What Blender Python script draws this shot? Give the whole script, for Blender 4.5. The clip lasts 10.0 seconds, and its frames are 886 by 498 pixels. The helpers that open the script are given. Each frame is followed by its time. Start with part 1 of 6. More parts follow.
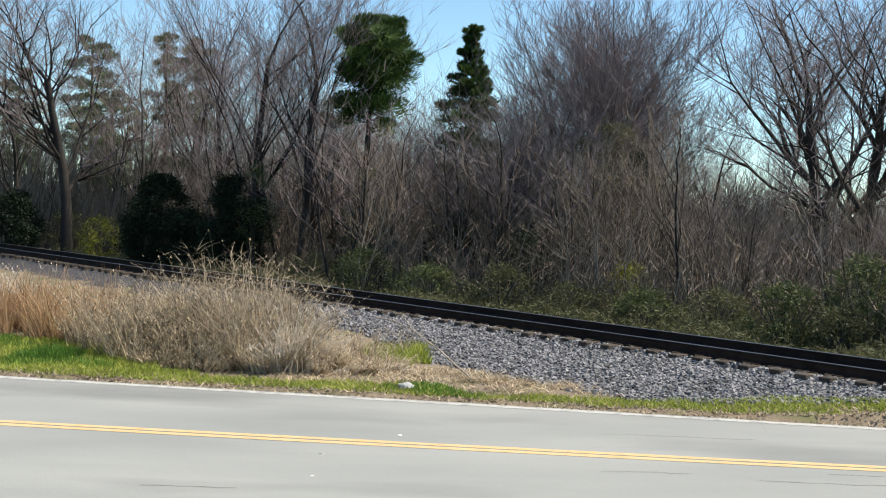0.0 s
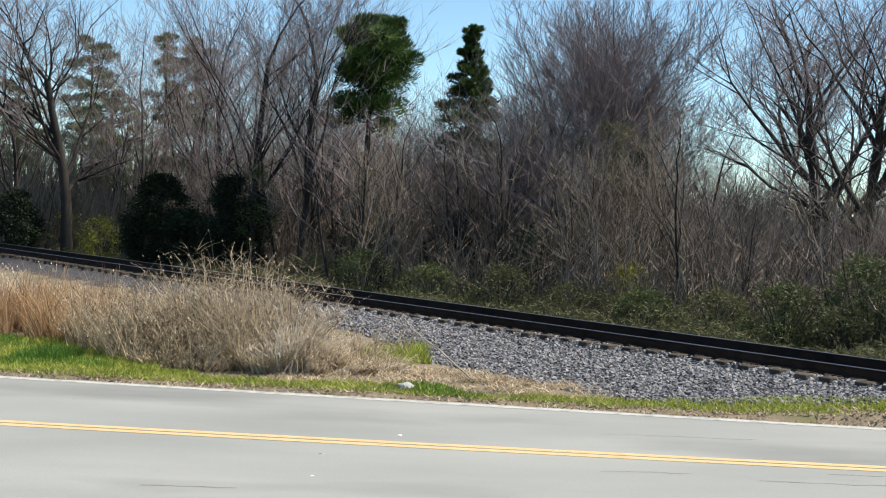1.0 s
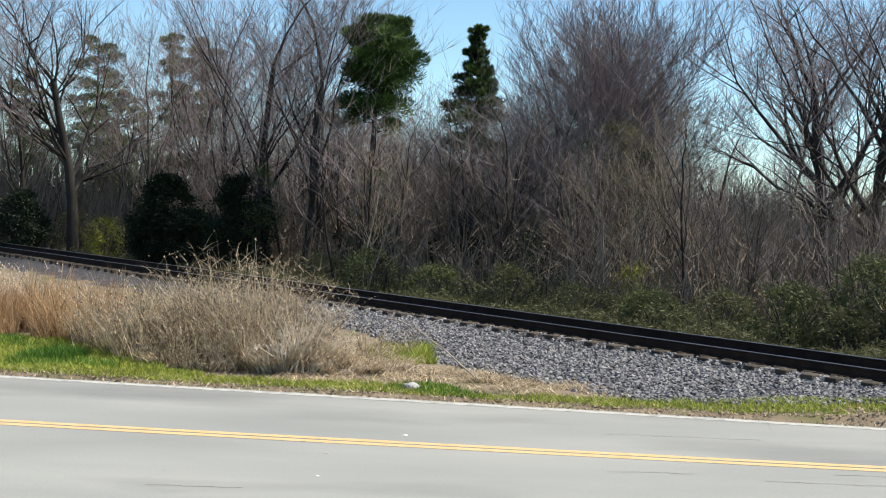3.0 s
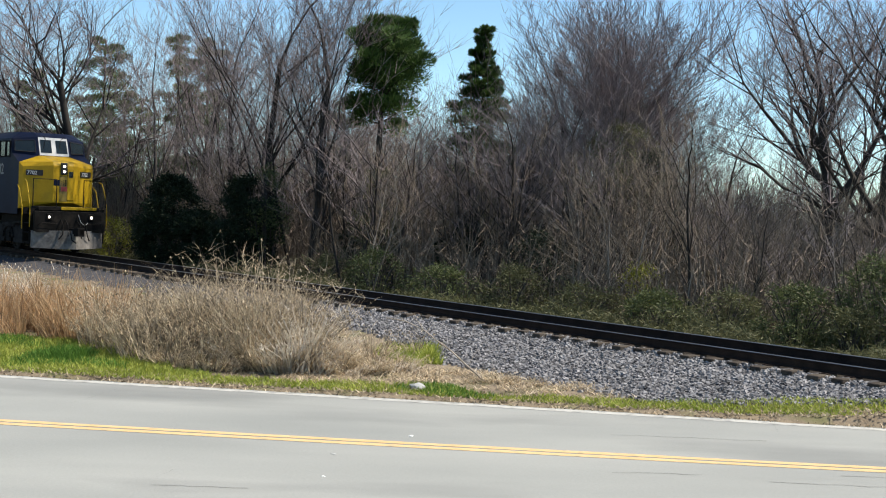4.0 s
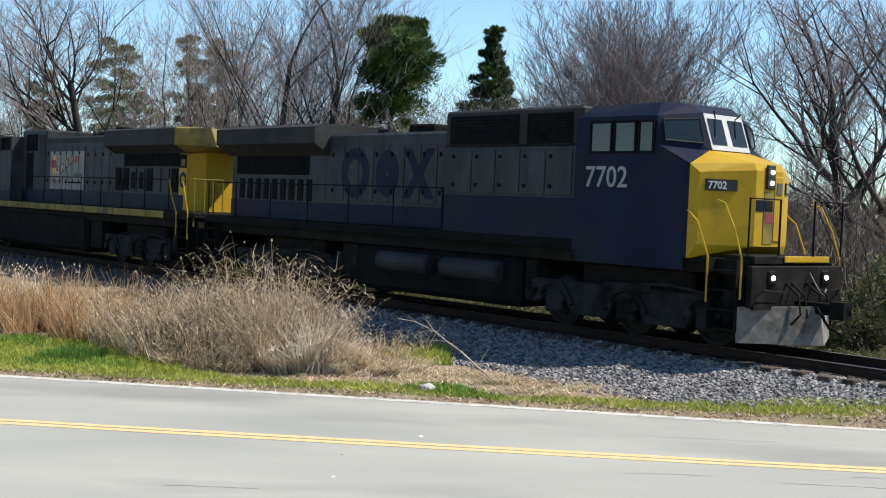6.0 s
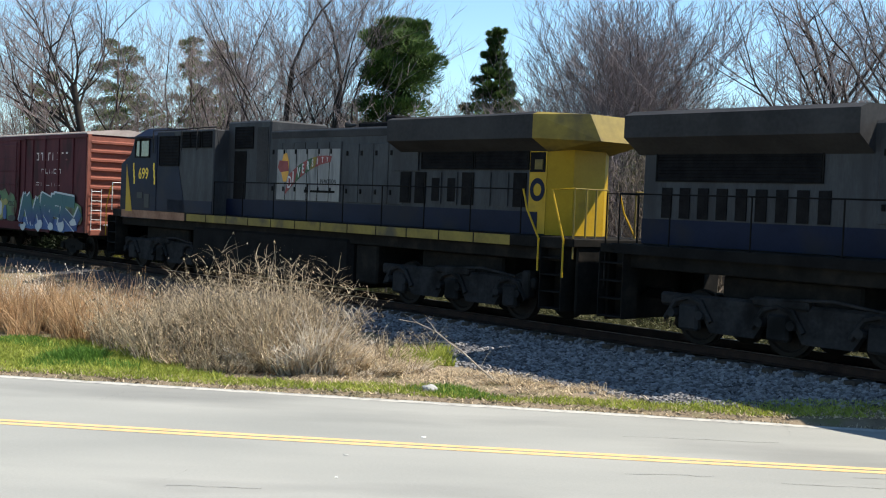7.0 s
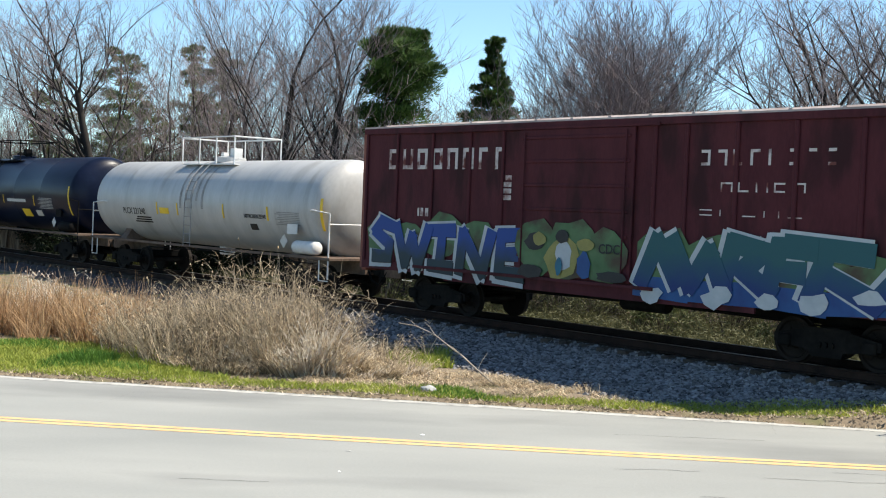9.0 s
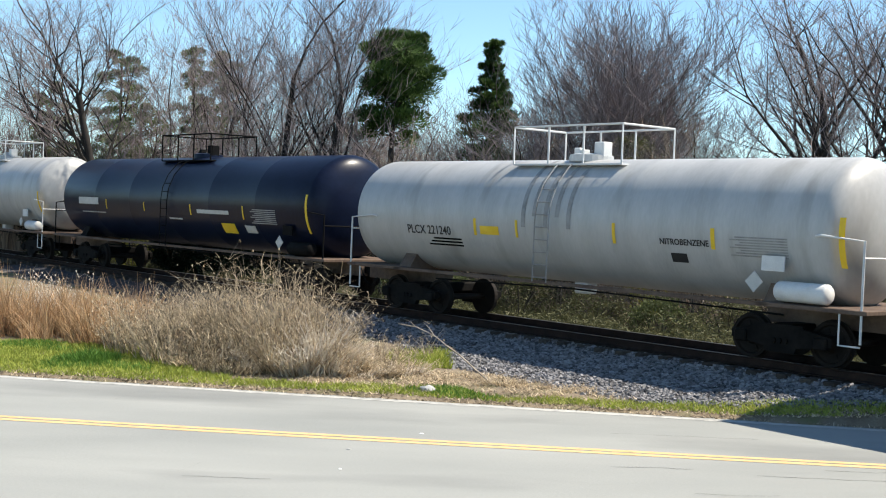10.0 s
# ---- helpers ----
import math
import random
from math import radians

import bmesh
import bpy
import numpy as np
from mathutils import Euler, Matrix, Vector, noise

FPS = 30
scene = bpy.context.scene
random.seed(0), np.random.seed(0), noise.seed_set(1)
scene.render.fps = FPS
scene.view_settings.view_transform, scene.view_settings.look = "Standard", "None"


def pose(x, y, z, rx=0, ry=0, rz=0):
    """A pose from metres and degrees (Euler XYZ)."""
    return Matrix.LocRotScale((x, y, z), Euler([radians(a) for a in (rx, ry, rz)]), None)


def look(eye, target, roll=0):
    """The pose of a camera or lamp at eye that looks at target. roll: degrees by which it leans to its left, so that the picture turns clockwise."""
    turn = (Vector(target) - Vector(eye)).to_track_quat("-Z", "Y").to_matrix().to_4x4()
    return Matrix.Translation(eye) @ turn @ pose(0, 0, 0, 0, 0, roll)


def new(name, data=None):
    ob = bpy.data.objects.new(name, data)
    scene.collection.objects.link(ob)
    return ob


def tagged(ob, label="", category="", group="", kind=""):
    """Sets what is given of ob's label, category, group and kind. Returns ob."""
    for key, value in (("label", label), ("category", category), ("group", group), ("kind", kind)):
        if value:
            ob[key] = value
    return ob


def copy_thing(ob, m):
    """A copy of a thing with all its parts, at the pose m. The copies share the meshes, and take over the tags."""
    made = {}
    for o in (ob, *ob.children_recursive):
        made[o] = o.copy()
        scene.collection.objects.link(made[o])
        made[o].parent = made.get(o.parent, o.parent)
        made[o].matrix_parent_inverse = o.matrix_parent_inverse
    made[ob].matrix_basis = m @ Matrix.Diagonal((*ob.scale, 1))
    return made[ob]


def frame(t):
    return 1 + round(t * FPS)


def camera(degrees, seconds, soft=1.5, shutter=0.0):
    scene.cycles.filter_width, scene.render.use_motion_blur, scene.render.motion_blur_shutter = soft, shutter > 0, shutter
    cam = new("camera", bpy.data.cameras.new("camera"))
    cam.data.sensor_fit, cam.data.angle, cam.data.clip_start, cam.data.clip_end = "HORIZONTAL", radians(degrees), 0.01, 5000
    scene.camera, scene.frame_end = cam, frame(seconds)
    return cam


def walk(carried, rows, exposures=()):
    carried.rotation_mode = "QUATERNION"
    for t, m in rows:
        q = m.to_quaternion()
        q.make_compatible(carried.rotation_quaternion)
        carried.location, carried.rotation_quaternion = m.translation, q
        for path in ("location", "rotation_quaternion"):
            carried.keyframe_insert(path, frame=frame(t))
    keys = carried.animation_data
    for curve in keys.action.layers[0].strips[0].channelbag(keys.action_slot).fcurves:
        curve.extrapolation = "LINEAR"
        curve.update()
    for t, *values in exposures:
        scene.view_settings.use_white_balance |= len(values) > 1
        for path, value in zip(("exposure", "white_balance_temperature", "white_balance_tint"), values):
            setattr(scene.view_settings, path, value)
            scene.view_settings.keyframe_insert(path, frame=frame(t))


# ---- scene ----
# camera: held by hand on the far side of the road, panning a little and drawing back
cam = camera(39.13, 10.0, soft=1.1)


def held(x, y, z, tilt, turn):
    return Matrix.Translation((x, y, z)) @ pose(0, 0, 0, 0, 0, turn) @ pose(0, 0, 0, tilt) @ pose(0, 0, 0, 0, 0, 2.366)


PATH = [(0, held(0, 0, 3.122, 87.946, -1.890)), (2.0, held(0, 0, 3.122, 87.946, -1.890)),
        (2.5, held(0, 0, 3.122, 87.935, -1.786)), (4, held(0, 0, 3.122, 87.955, -1.363)),
        (4.5, held(0, 0, 3.122, 87.952, -1.236)), (5, held(0, 0, 3.122, 87.948, -1.118)),
        (5.5, held(0, 0, 3.122, 87.953, -1.011)), (7, held(-0.008, -0.06, 3.120, 88.033, -0.815)),
        (7.5, held(-0.004, -0.217, 3.121, 88.104, -0.811)), (8, held(0, -0.435, 3.125, 88.185, -0.826)),
        (8.5, held(0, -0.65, 3.138, 88.245, -0.840)), (9, held(0.004, -0.80, 3.144, 88.292, -0.820)),
        (9.5, held(0.008, -0.925, 3.146, 88.337, -0.800)), (10, held(0.008, -1.068, 3.150, 88.373, -0.840))]
walk(cam, PATH, exposures=[(0, 0.56, 7000, 9), (5.0, 0.56, 7000, 9), (7.0, 0.78, 7000, 9), (10.0, 0.78, 7000, 9)])

# the track's line, and the train's speed along it
P0, AZ, RZ = Vector((3.741, 27.514, 0.0)), 0.677, 0.62
DIR = Vector((-math.sin(AZ), math.cos(AZ), 0))
SIDE = Vector((-math.cos(AZ), -math.sin(AZ), 0))
TURN = math.degrees(math.atan2(DIR.y, DIR.x))
SPEED, S4 = 16.33, -26.22


def on_track(s, w=0.0, z=0.0):
    p = P0 + DIR * s + SIDE * w
    return pose(p.x, p.y, z, 0, 0, TURN)


# sky and sun
world = bpy.data.worlds.new("sky")
scene.world = world
world.use_nodes = True
_t = world.node_tree
sky = _t.nodes.new("ShaderNodeTexSky")
sky.sky_type, sky.sun_disc = "NISHITA", False
TO_SUN = (-SIDE * 0.57 - DIR * 0.42 + Vector((0, 0, 1))).normalized()
sky.sun_elevation = math.asin(TO_SUN.z)
sky.sun_rotation = math.atan2(TO_SUN.x, TO_SUN.y)
sky.altitude = 1500
sky.air_density, sky.dust_density, sky.ozone_density = 0.9, 0.15, 1.3
_tint = _t.nodes.new("ShaderNodeMix")
_tint.data_type, _tint.blend_type = "RGBA", "MULTIPLY"
_tint.inputs["Factor"].default_value = 1.0
_tint.inputs["B"].default_value = (0.86, 1.04, 1.08, 1)
_t.links.new(sky.outputs[0], _tint.inputs["A"])
_t.links.new(_tint.outputs["Result"], _t.nodes["Background"].inputs[0])
_t.nodes["Background"].inputs[1].default_value = 0.122
sun = new("sun", bpy.data.lights.new("sun", "SUN"))
sun.data.energy, sun.data.angle, sun.data.color = 5.0, radians(0.53), (1.0, 0.95, 0.87)
sun.matrix_basis = look(TO_SUN * 50, (0, 0, 0))


# ---- materials ----
def surface(name, a, b, scale=3.0, rough=0.8, metal=0.0, bump=0.0, fine=40.0, rnd=0.0, spec=0.3, c=None, cover=0.5, cscale=1.0, island=False, stretch=None):
    m = bpy.data.materials.new(name)
    m.use_nodes = True
    t = m.node_tree
    n, l = t.nodes, t.links
    p = n["Principled BSDF"]
    p.inputs["Roughness"].default_value, p.inputs["Metallic"].default_value = rough, metal
    p.inputs["Specular IOR Level"].default_value = spec
    co = n.new("ShaderNodeTexCoord")
    vec = co.outputs["Object"]
    if stretch:
        mp = n.new("ShaderNodeMapping")
        mp.inputs["Scale"].default_value = stretch
        l.new(vec, mp.inputs[0])
        vec = mp.outputs[0]
    n1, n2 = n.new("ShaderNodeTexNoise"), n.new("ShaderNodeTexNoise")
    for q, s in ((n1, scale), (n2, fine)):
        q.inputs["Scale"].default_value, q.inputs["Detail"].default_value = s, 4.0
        l.new(vec, q.inputs["Vector"])
    add = n.new("ShaderNodeMath")
    add.operation = "MULTIPLY_ADD"
    l.new(n2.outputs["Fac"], add.inputs[0])
    add.inputs[1].default_value = 0.5
    l.new(n1.outputs["Fac"], add.inputs[2])
    ramp = n.new("ShaderNodeMapRange")
    ramp.inputs["From Min"].default_value, ramp.inputs["From Max"].default_value = 0.5, 1.0
    l.new(add.outputs[0], ramp.inputs["Value"])
    fac = ramp.outputs["Result"]
    if rnd:
        src = n.new("ShaderNodeNewGeometry").outputs["Random Per Island"] if island else n.new("ShaderNodeObjectInfo").outputs["Random"]
        mx = n.new("ShaderNodeMix")
        mx.inputs["Factor"].default_value = rnd
        l.new(fac, mx.inputs["A"])
        l.new(src, mx.inputs["B"])
        fac = mx.outputs["Result"]
    mix = n.new("ShaderNodeMix")
    mix.data_type = "RGBA"
    mix.inputs["A"].default_value, mix.inputs["B"].default_value = (*a, 1), (*b, 1)
    l.new(fac, mix.inputs["Factor"])
    col = mix.outputs["Result"]
    if c:
        n3 = n.new("ShaderNodeTexNoise")
        n3.inputs["Scale"].default_value, n3.inputs["Detail"].default_value = cscale, 6.0
        l.new(vec, n3.inputs["Vector"])
        r3 = n.new("ShaderNodeMapRange")
        r3.inputs["From Min"].default_value, r3.inputs["From Max"].default_value = 1 - cover - 0.08, 1 - cover + 0.08
        l.new(n3.outputs["Fac"], r3.inputs["Value"])
        m2 = n.new("ShaderNodeMix")
        m2.data_type = "RGBA"
        l.new(r3.outputs["Result"], m2.inputs["Factor"])
        l.new(col, m2.inputs["A"])
        m2.inputs["B"].default_value = (*c, 1)
        col = m2.outputs["Result"]
    l.new(col, p.inputs["Base Color"])
    if bump:
        bp = n.new("ShaderNodeBump")
        bp.inputs["Strength"].default_value, bp.inputs["Distance"].default_value = bump, 0.02
        l.new(n2.outputs["Fac"], bp.inputs["Height"])
        l.new(bp.outputs[0], p.inputs["Normal"])
    return m


def leafy(name, a, b, rough=0.6, trans=0.35, rnd=0.6):
    """Thin leaves and stems that let some light through."""
    m = surface(name, a, b, 0.8, rough, rnd=rnd, island=True, fine=6.0, spec=0.2)
    t = m.node_tree
    p = t.nodes["Principled BSDF"]
    tr = t.nodes.new("ShaderNodeBsdfTranslucent")
    mx = t.nodes.new("ShaderNodeMixShader")
    mx.inputs[0].default_value = trans
    t.links.new(p.inputs["Base Color"].links[0].from_socket, tr.inputs[0])
    t.links.new(p.outputs[0], mx.inputs[1])
    t.links.new(tr.outputs[0], mx.inputs[2])
    t.links.new(mx.outputs[0], t.nodes["Material Output"].inputs[0])
    return m


M = dict(
    asphalt=surface("asphalt", (0.228, 0.236, 0.226), (0.31, 0.314, 0.296), 0.5, 0.9, bump=0.35, fine=70, c=(0.19, 0.195, 0.188), cover=0.38, cscale=0.35, stretch=(0.35, 1, 1)),
    crack=surface("crack", (0.05, 0.05, 0.05), (0.12, 0.12, 0.11), 3, 0.95),
    white_line=surface("white_line", (0.40, 0.395, 0.37), (0.52, 0.51, 0.47), 5, 0.8, c=(0.30, 0.295, 0.28), cover=0.46, cscale=5),
    yellow_line=surface("yellow_line", (0.56, 0.37, 0.17), (0.64, 0.45, 0.24), 4, 0.75, c=(0.36, 0.3, 0.19), cover=0.36, cscale=7),
    soil=surface("soil", (0.13, 0.1, 0.07), (0.25, 0.2, 0.14), 2.5, 0.95, bump=0.6, fine=30, c=(0.11, 0.12, 0.04), cover=0.4, cscale=1.3),
    ballast_bed=surface("ballast_bed", (0.025, 0.024, 0.027), (0.085, 0.082, 0.087), 4, 0.95, bump=1.0, fine=28),
    litter=surface("litter", (0.05, 0.042, 0.03), (0.12, 0.095, 0.06), 1.2, 0.95, bump=0.8, fine=14, c=(0.07, 0.09, 0.03), cover=0.42, cscale=0.35),
    stone=surface("stone", (0.008, 0.008, 0.011), (0.34, 0.33, 0.335), 2.0, 0.85, rnd=0.75, island=True, fine=20),
    rail_side=surface("rail_side", (0.016, 0.011, 0.01), (0.042, 0.027, 0.021), 3, 0.85, fine=30, spec=0.1),
    rail_top=surface("rail_top", (0.28, 0.27, 0.26), (0.4, 0.39, 0.38), 8, 0.3, metal=0.9),
    sleeper=surface("sleeper", (0.035, 0.029, 0.026), (0.12, 0.1, 0.08), 2, 0.9, rnd=0.4, bump=0.5, fine=18, stretch=(6, 1, 6), spec=0.1),
    bark=surface("bark", (0.03, 0.026, 0.025), (0.085, 0.075, 0.07), 1.5, 0.95, rnd=0.45, fine=12),
    bark_dark=surface("bark_dark", (0.016, 0.014, 0.013), (0.052, 0.045, 0.04), 1.5, 0.95, rnd=0.4, fine=12),
    bark_pale=surface("bark_pale", (0.13, 0.115, 0.10), (0.27, 0.24, 0.21), 1.5, 0.95, rnd=0.5, fine=12),
    bark_pine=surface("bark_pine", (0.085, 0.055, 0.042), (0.19, 0.135, 0.105), 1.5, 0.95, rnd=0.3, fine=12),
    twig=surface("twig", (0.14, 0.112, 0.112), (0.34, 0.28, 0.275), 0.6, 0.9, rnd=0.5, island=True),
    brush=surface("brush", (0.022, 0.017, 0.013), (0.36, 0.285, 0.22), 0.4, 0.95, rnd=0.7, island=True),
    needle=leafy("needle", (0.014, 0.04, 0.012), (0.085, 0.15, 0.034)),
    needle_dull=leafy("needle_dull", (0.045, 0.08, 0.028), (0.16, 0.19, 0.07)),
    # near-black green: the woods' deep shade is put into these leaves
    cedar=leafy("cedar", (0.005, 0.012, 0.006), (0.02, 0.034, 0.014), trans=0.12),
    leaf=leafy("leaf", (0.035, 0.055, 0.022), (0.145, 0.165, 0.068)),
    leaf_yellow=leafy("leaf_yellow", (0.14, 0.16, 0.02), (0.30, 0.29, 0.05)),
    vine=leafy("vine", (0.05, 0.06, 0.028), (0.17, 0.165, 0.08)),
    grass=leafy("grass", (0.12, 0.185, 0.02), (0.50, 0.52, 0.12)),
    grass_dark=leafy("grass_dark", (0.055, 0.14, 0.025), (0.16, 0.29, 0.05)),
    straw=leafy("straw", (0.10, 0.07, 0.04), (0.95, 0.79, 0.57), trans=0.36, rnd=0.85),
    straw_grey=leafy("straw_grey", (0.05, 0.04, 0.026), (0.78, 0.64, 0.46), trans=0.36, rnd=0.85),
    straw_red=leafy("straw_red", (0.2, 0.12, 0.062), (0.72, 0.49, 0.29), trans=0.36, rnd=0.85),
    seed=leafy("seed", (0.5, 0.44, 0.36), (0.8, 0.72, 0.62), trans=0.3),
    stick=surface("stick", (0.26, 0.21, 0.16), (0.46, 0.40, 0.33), 6, 0.9),
    pale_rock=surface("pale_rock", (0.28, 0.28, 0.27), (0.46, 0.46, 0.45), 6, 0.85, bump=0.5),
    paper=surface("paper", (0.75, 0.75, 0.72), (0.85, 0.85, 0.82), 6, 0.8),
    loco_blue=surface("loco_blue", (0.004, 0.007, 0.02), (0.008, 0.013, 0.034), 1.2, 0.5, fine=14, c=(0.014, 0.015, 0.022), cover=0.4, cscale=0.7, spec=0.08),
    loco_grey=surface("loco_grey", (0.026, 0.028, 0.033), (0.053, 0.057, 0.063), 1.2, 0.55, fine=12, c=(0.03, 0.031, 0.035), cover=0.4, cscale=0.8, stretch=(2.2, 2.2, 0.6), spec=0.1),
    loco_roof=surface("loco_roof", (0.019, 0.019, 0.021), (0.04, 0.04, 0.042), 1.0, 0.7, fine=12, c=(0.018, 0.018, 0.019), cover=0.38, cscale=0.6, spec=0.12),
    loco_yellow=surface("loco_yellow", (0.33, 0.20, 0.008), (0.42, 0.265, 0.014), 1.4, 0.5, fine=14, c=(0.2, 0.13, 0.018), cover=0.34, cscale=1.0, spec=0.2),
    sill_yellow=surface("sill_yellow", (0.14, 0.105, 0.022), (0.23, 0.17, 0.035), 1.4, 0.7, fine=10, c=(0.06, 0.05, 0.03), cover=0.45, cscale=1.0),
    # stands in for sunlight on the blue cab's front
    cab_sunlit=surface("cab_sunlit", (0.36, 0.37, 0.39), (0.46, 0.47, 0.48), 1.4, 0.45, fine=14),
    grille=surface("grille", (0.004, 0.004, 0.005), (0.014, 0.014, 0.015), 4, 0.8, fine=30, spec=0.05),
    black_iron=surface("black_iron", (0.005, 0.005, 0.005), (0.016, 0.015, 0.014), 2, 0.75, fine=14, c=(0.024, 0.02, 0.017), cover=0.36, cscale=2.0, spec=0.06),
    truck_grey=surface("truck_grey", (0.004, 0.004, 0.0045), (0.012, 0.0118, 0.012), 2, 0.8, fine=14, spec=0.06),
    frame_grey=surface("frame_grey", (0.012, 0.012, 0.013), (0.034, 0.034, 0.036), 2, 0.8, fine=14, c=(0.008, 0.008, 0.008), cover=0.4, cscale=1.2, spec=0.06),
    wheel_steel=surface("wheel_steel", (0.008, 0.007, 0.006), (0.022, 0.018, 0.016), 3, 0.7, metal=0.0, spec=0.1),
    # one car red in two tones: shaded sides dark, sunlit ends bright
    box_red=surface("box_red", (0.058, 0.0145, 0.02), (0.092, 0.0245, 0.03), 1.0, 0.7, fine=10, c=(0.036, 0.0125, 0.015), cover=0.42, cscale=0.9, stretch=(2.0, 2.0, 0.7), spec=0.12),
    box_end_sunlit=surface("box_end_sunlit", (0.20, 0.062, 0.045), (0.27, 0.095, 0.066), 1.0, 0.7, fine=10, c=(0.14, 0.05, 0.04), cover=0.4, cscale=1.1),
    box_roof=surface("box_roof", (0.32, 0.26, 0.24), (0.48, 0.42, 0.40), 1.0, 0.6, fine=8),
    worn_white=surface("worn_white", (0.50, 0.45, 0.43), (0.68, 0.62, 0.60), 3, 0.8, c=(0.14, 0.045, 0.038), cover=0.44, cscale=3.0),
    spray_blue=surface("spray_blue", (0.006, 0.035, 0.16), (0.012, 0.1, 0.27), 1.0, 0.5, fine=3),
    spray_teal=surface("spray_teal", (0.008, 0.07, 0.15), (0.018, 0.19, 0.26), 0.9, 0.5, fine=3),
    spray_green=surface("spray_green", (0.05, 0.115, 0.05), (0.1, 0.18, 0.085), 1.2, 0.6, fine=5, c=(0.06, 0.045, 0.03), cover=0.42, cscale=1.4),
    spray_white=surface("spray_white", (0.34, 0.38, 0.41), (0.46, 0.49, 0.51), 2, 0.6, fine=9),
    spray_black=surface("spray_black", (0.012, 0.014, 0.016), (0.04, 0.04, 0.04), 2, 0.6),
    tank_white=surface("tank_white", (0.35, 0.35, 0.345), (0.45, 0.452, 0.445), 0.8, 0.42, fine=9, c=(0.3, 0.295, 0.28), cover=0.36, cscale=0.7, stretch=(2.5, 1, 0.6), spec=0.5),
    tank_black=surface("tank_black", (0.004, 0.007, 0.019), (0.009, 0.014, 0.034), 0.9, 0.3, fine=9, spec=0.15),
    rust_stain=surface("rust_stain", (0.16, 0.075, 0.045), (0.30, 0.17, 0.11), 2, 0.85, fine=9),
    soot_stain=surface("soot_stain", (0.20, 0.20, 0.20), (0.36, 0.36, 0.355), 2, 0.7, fine=9),
    pale_metal=surface("pale_metal", (0.55, 0.55, 0.54), (0.7, 0.7, 0.69), 3, 0.5),
    rusty_frame=surface("rusty_frame", (0.075, 0.05, 0.04), (0.17, 0.12, 0.09), 2, 0.85, fine=12),
    tape_yellow=surface("tape_yellow", (0.72, 0.46, 0.02), (0.8, 0.55, 0.05), 3, 0.5),
    plough_grey=surface("plough_grey", (0.05, 0.046, 0.042), (0.24, 0.225, 0.21), 1.6, 0.7, fine=9),
    banner_green=surface("banner_green", (0.02, 0.06, 0.025), (0.04, 0.09, 0.04), 3, 0.6),
    figure_ochre=surface("figure_ochre", (0.2, 0.19, 0.06), (0.3, 0.27, 0.09), 3, 0.6),
    poster_white=surface("poster_white", (0.15, 0.15, 0.15), (0.24, 0.24, 0.235), 1.2, 0.6, fine=9, c=(0.1, 0.1, 0.105), cover=0.38, cscale=1.4, stretch=(3, 1, 0.6)),
    ink=surface("ink", (0.012, 0.012, 0.014), (0.03, 0.03, 0.03), 3, 0.6),
    mark_white=surface("mark_white", (0.42, 0.42, 0.4), (0.54, 0.54, 0.52), 3, 0.6),
    poster_orange=surface("poster_orange", (0.55, 0.25, 0.03), (0.65, 0.34, 0.06), 3, 0.6),
    poster_red=surface("poster_red", (0.16, 0.03, 0.03), (0.25, 0.05, 0.05), 3, 0.6),
)


def sprayed(name, low, high, z0, z1):
    """Spray paint that fades from one colour to another up the car's side."""
    m = surface(name, low, high, 1.5, 0.55, fine=5)
    t = m.node_tree
    mix = [q for q in t.nodes if q.bl_idname == "ShaderNodeMix" and q.data_type == "RGBA"][0]
    cut = t.nodes.new("ShaderNodeSeparateXYZ")
    span = t.nodes.new("ShaderNodeMapRange")
    span.inputs["From Min"].default_value, span.inputs["From Max"].default_value = z0, z1
    soft = t.nodes.new("ShaderNodeMath")
    soft.operation = "MULTIPLY_ADD"
    co = [q for q in t.nodes if q.bl_idname == "ShaderNodeTexCoord"][0]
    fuzz = [q for q in t.nodes if q.bl_idname == "ShaderNodeTexNoise"][0]
    t.links.new(co.outputs["Object"], cut.inputs[0])
    t.links.new(fuzz.outputs["Fac"], soft.inputs[0])
    soft.inputs[1].default_value = 0.7
    t.links.new(cut.outputs["Z"], soft.inputs[2])
    t.links.new(soft.outputs[0], span.inputs["Value"])
    t.links.new(span.outputs["Result"], mix.inputs["Factor"])
    return m


M["fade_blue"] = sprayed("fade_blue", (0.012, 0.035, 0.05), (0.008, 0.05, 0.24), 1.75, 2.25)
M["fade_teal"] = sprayed("fade_teal", (0.006, 0.03, 0.14), (0.015, 0.085, 0.10), 1.6, 2.3)
for nm, e in (("lamp_glow", 4.0),):
    m = bpy.data.materials.new(nm)
    m.use_nodes = True
    q = m.node_tree.nodes["Principled BSDF"]
    q.inputs["Emission Color"].default_value, q.inputs["Emission Strength"].default_value = (1, 0.93, 0.8, 1), e
    M[nm] = m
m = bpy.data.materials.new("cab_glass")
m.use_nodes = True
q = m.node_tree.nodes["Principled BSDF"]
q.inputs["Base Color"].default_value, q.inputs["Roughness"].default_value = (0.02, 0.03, 0.035, 1), 0.06
q.inputs["Transmission Weight"].default_value, q.inputs["IOR"].default_value = 0.35, 1.45
M["cab_glass"] = m


# ---- mesh helpers ----
def mesh_of(name, bm, material, smooth=False):
    me = bpy.data.meshes.new(name)
    bm.to_mesh(me)
    bm.free()
    me.materials.append(M[material] if isinstance(material, str) else material)
    if smooth:
        me.polygons.foreach_set("use_smooth", [True] * len(me.polygons))
    return me


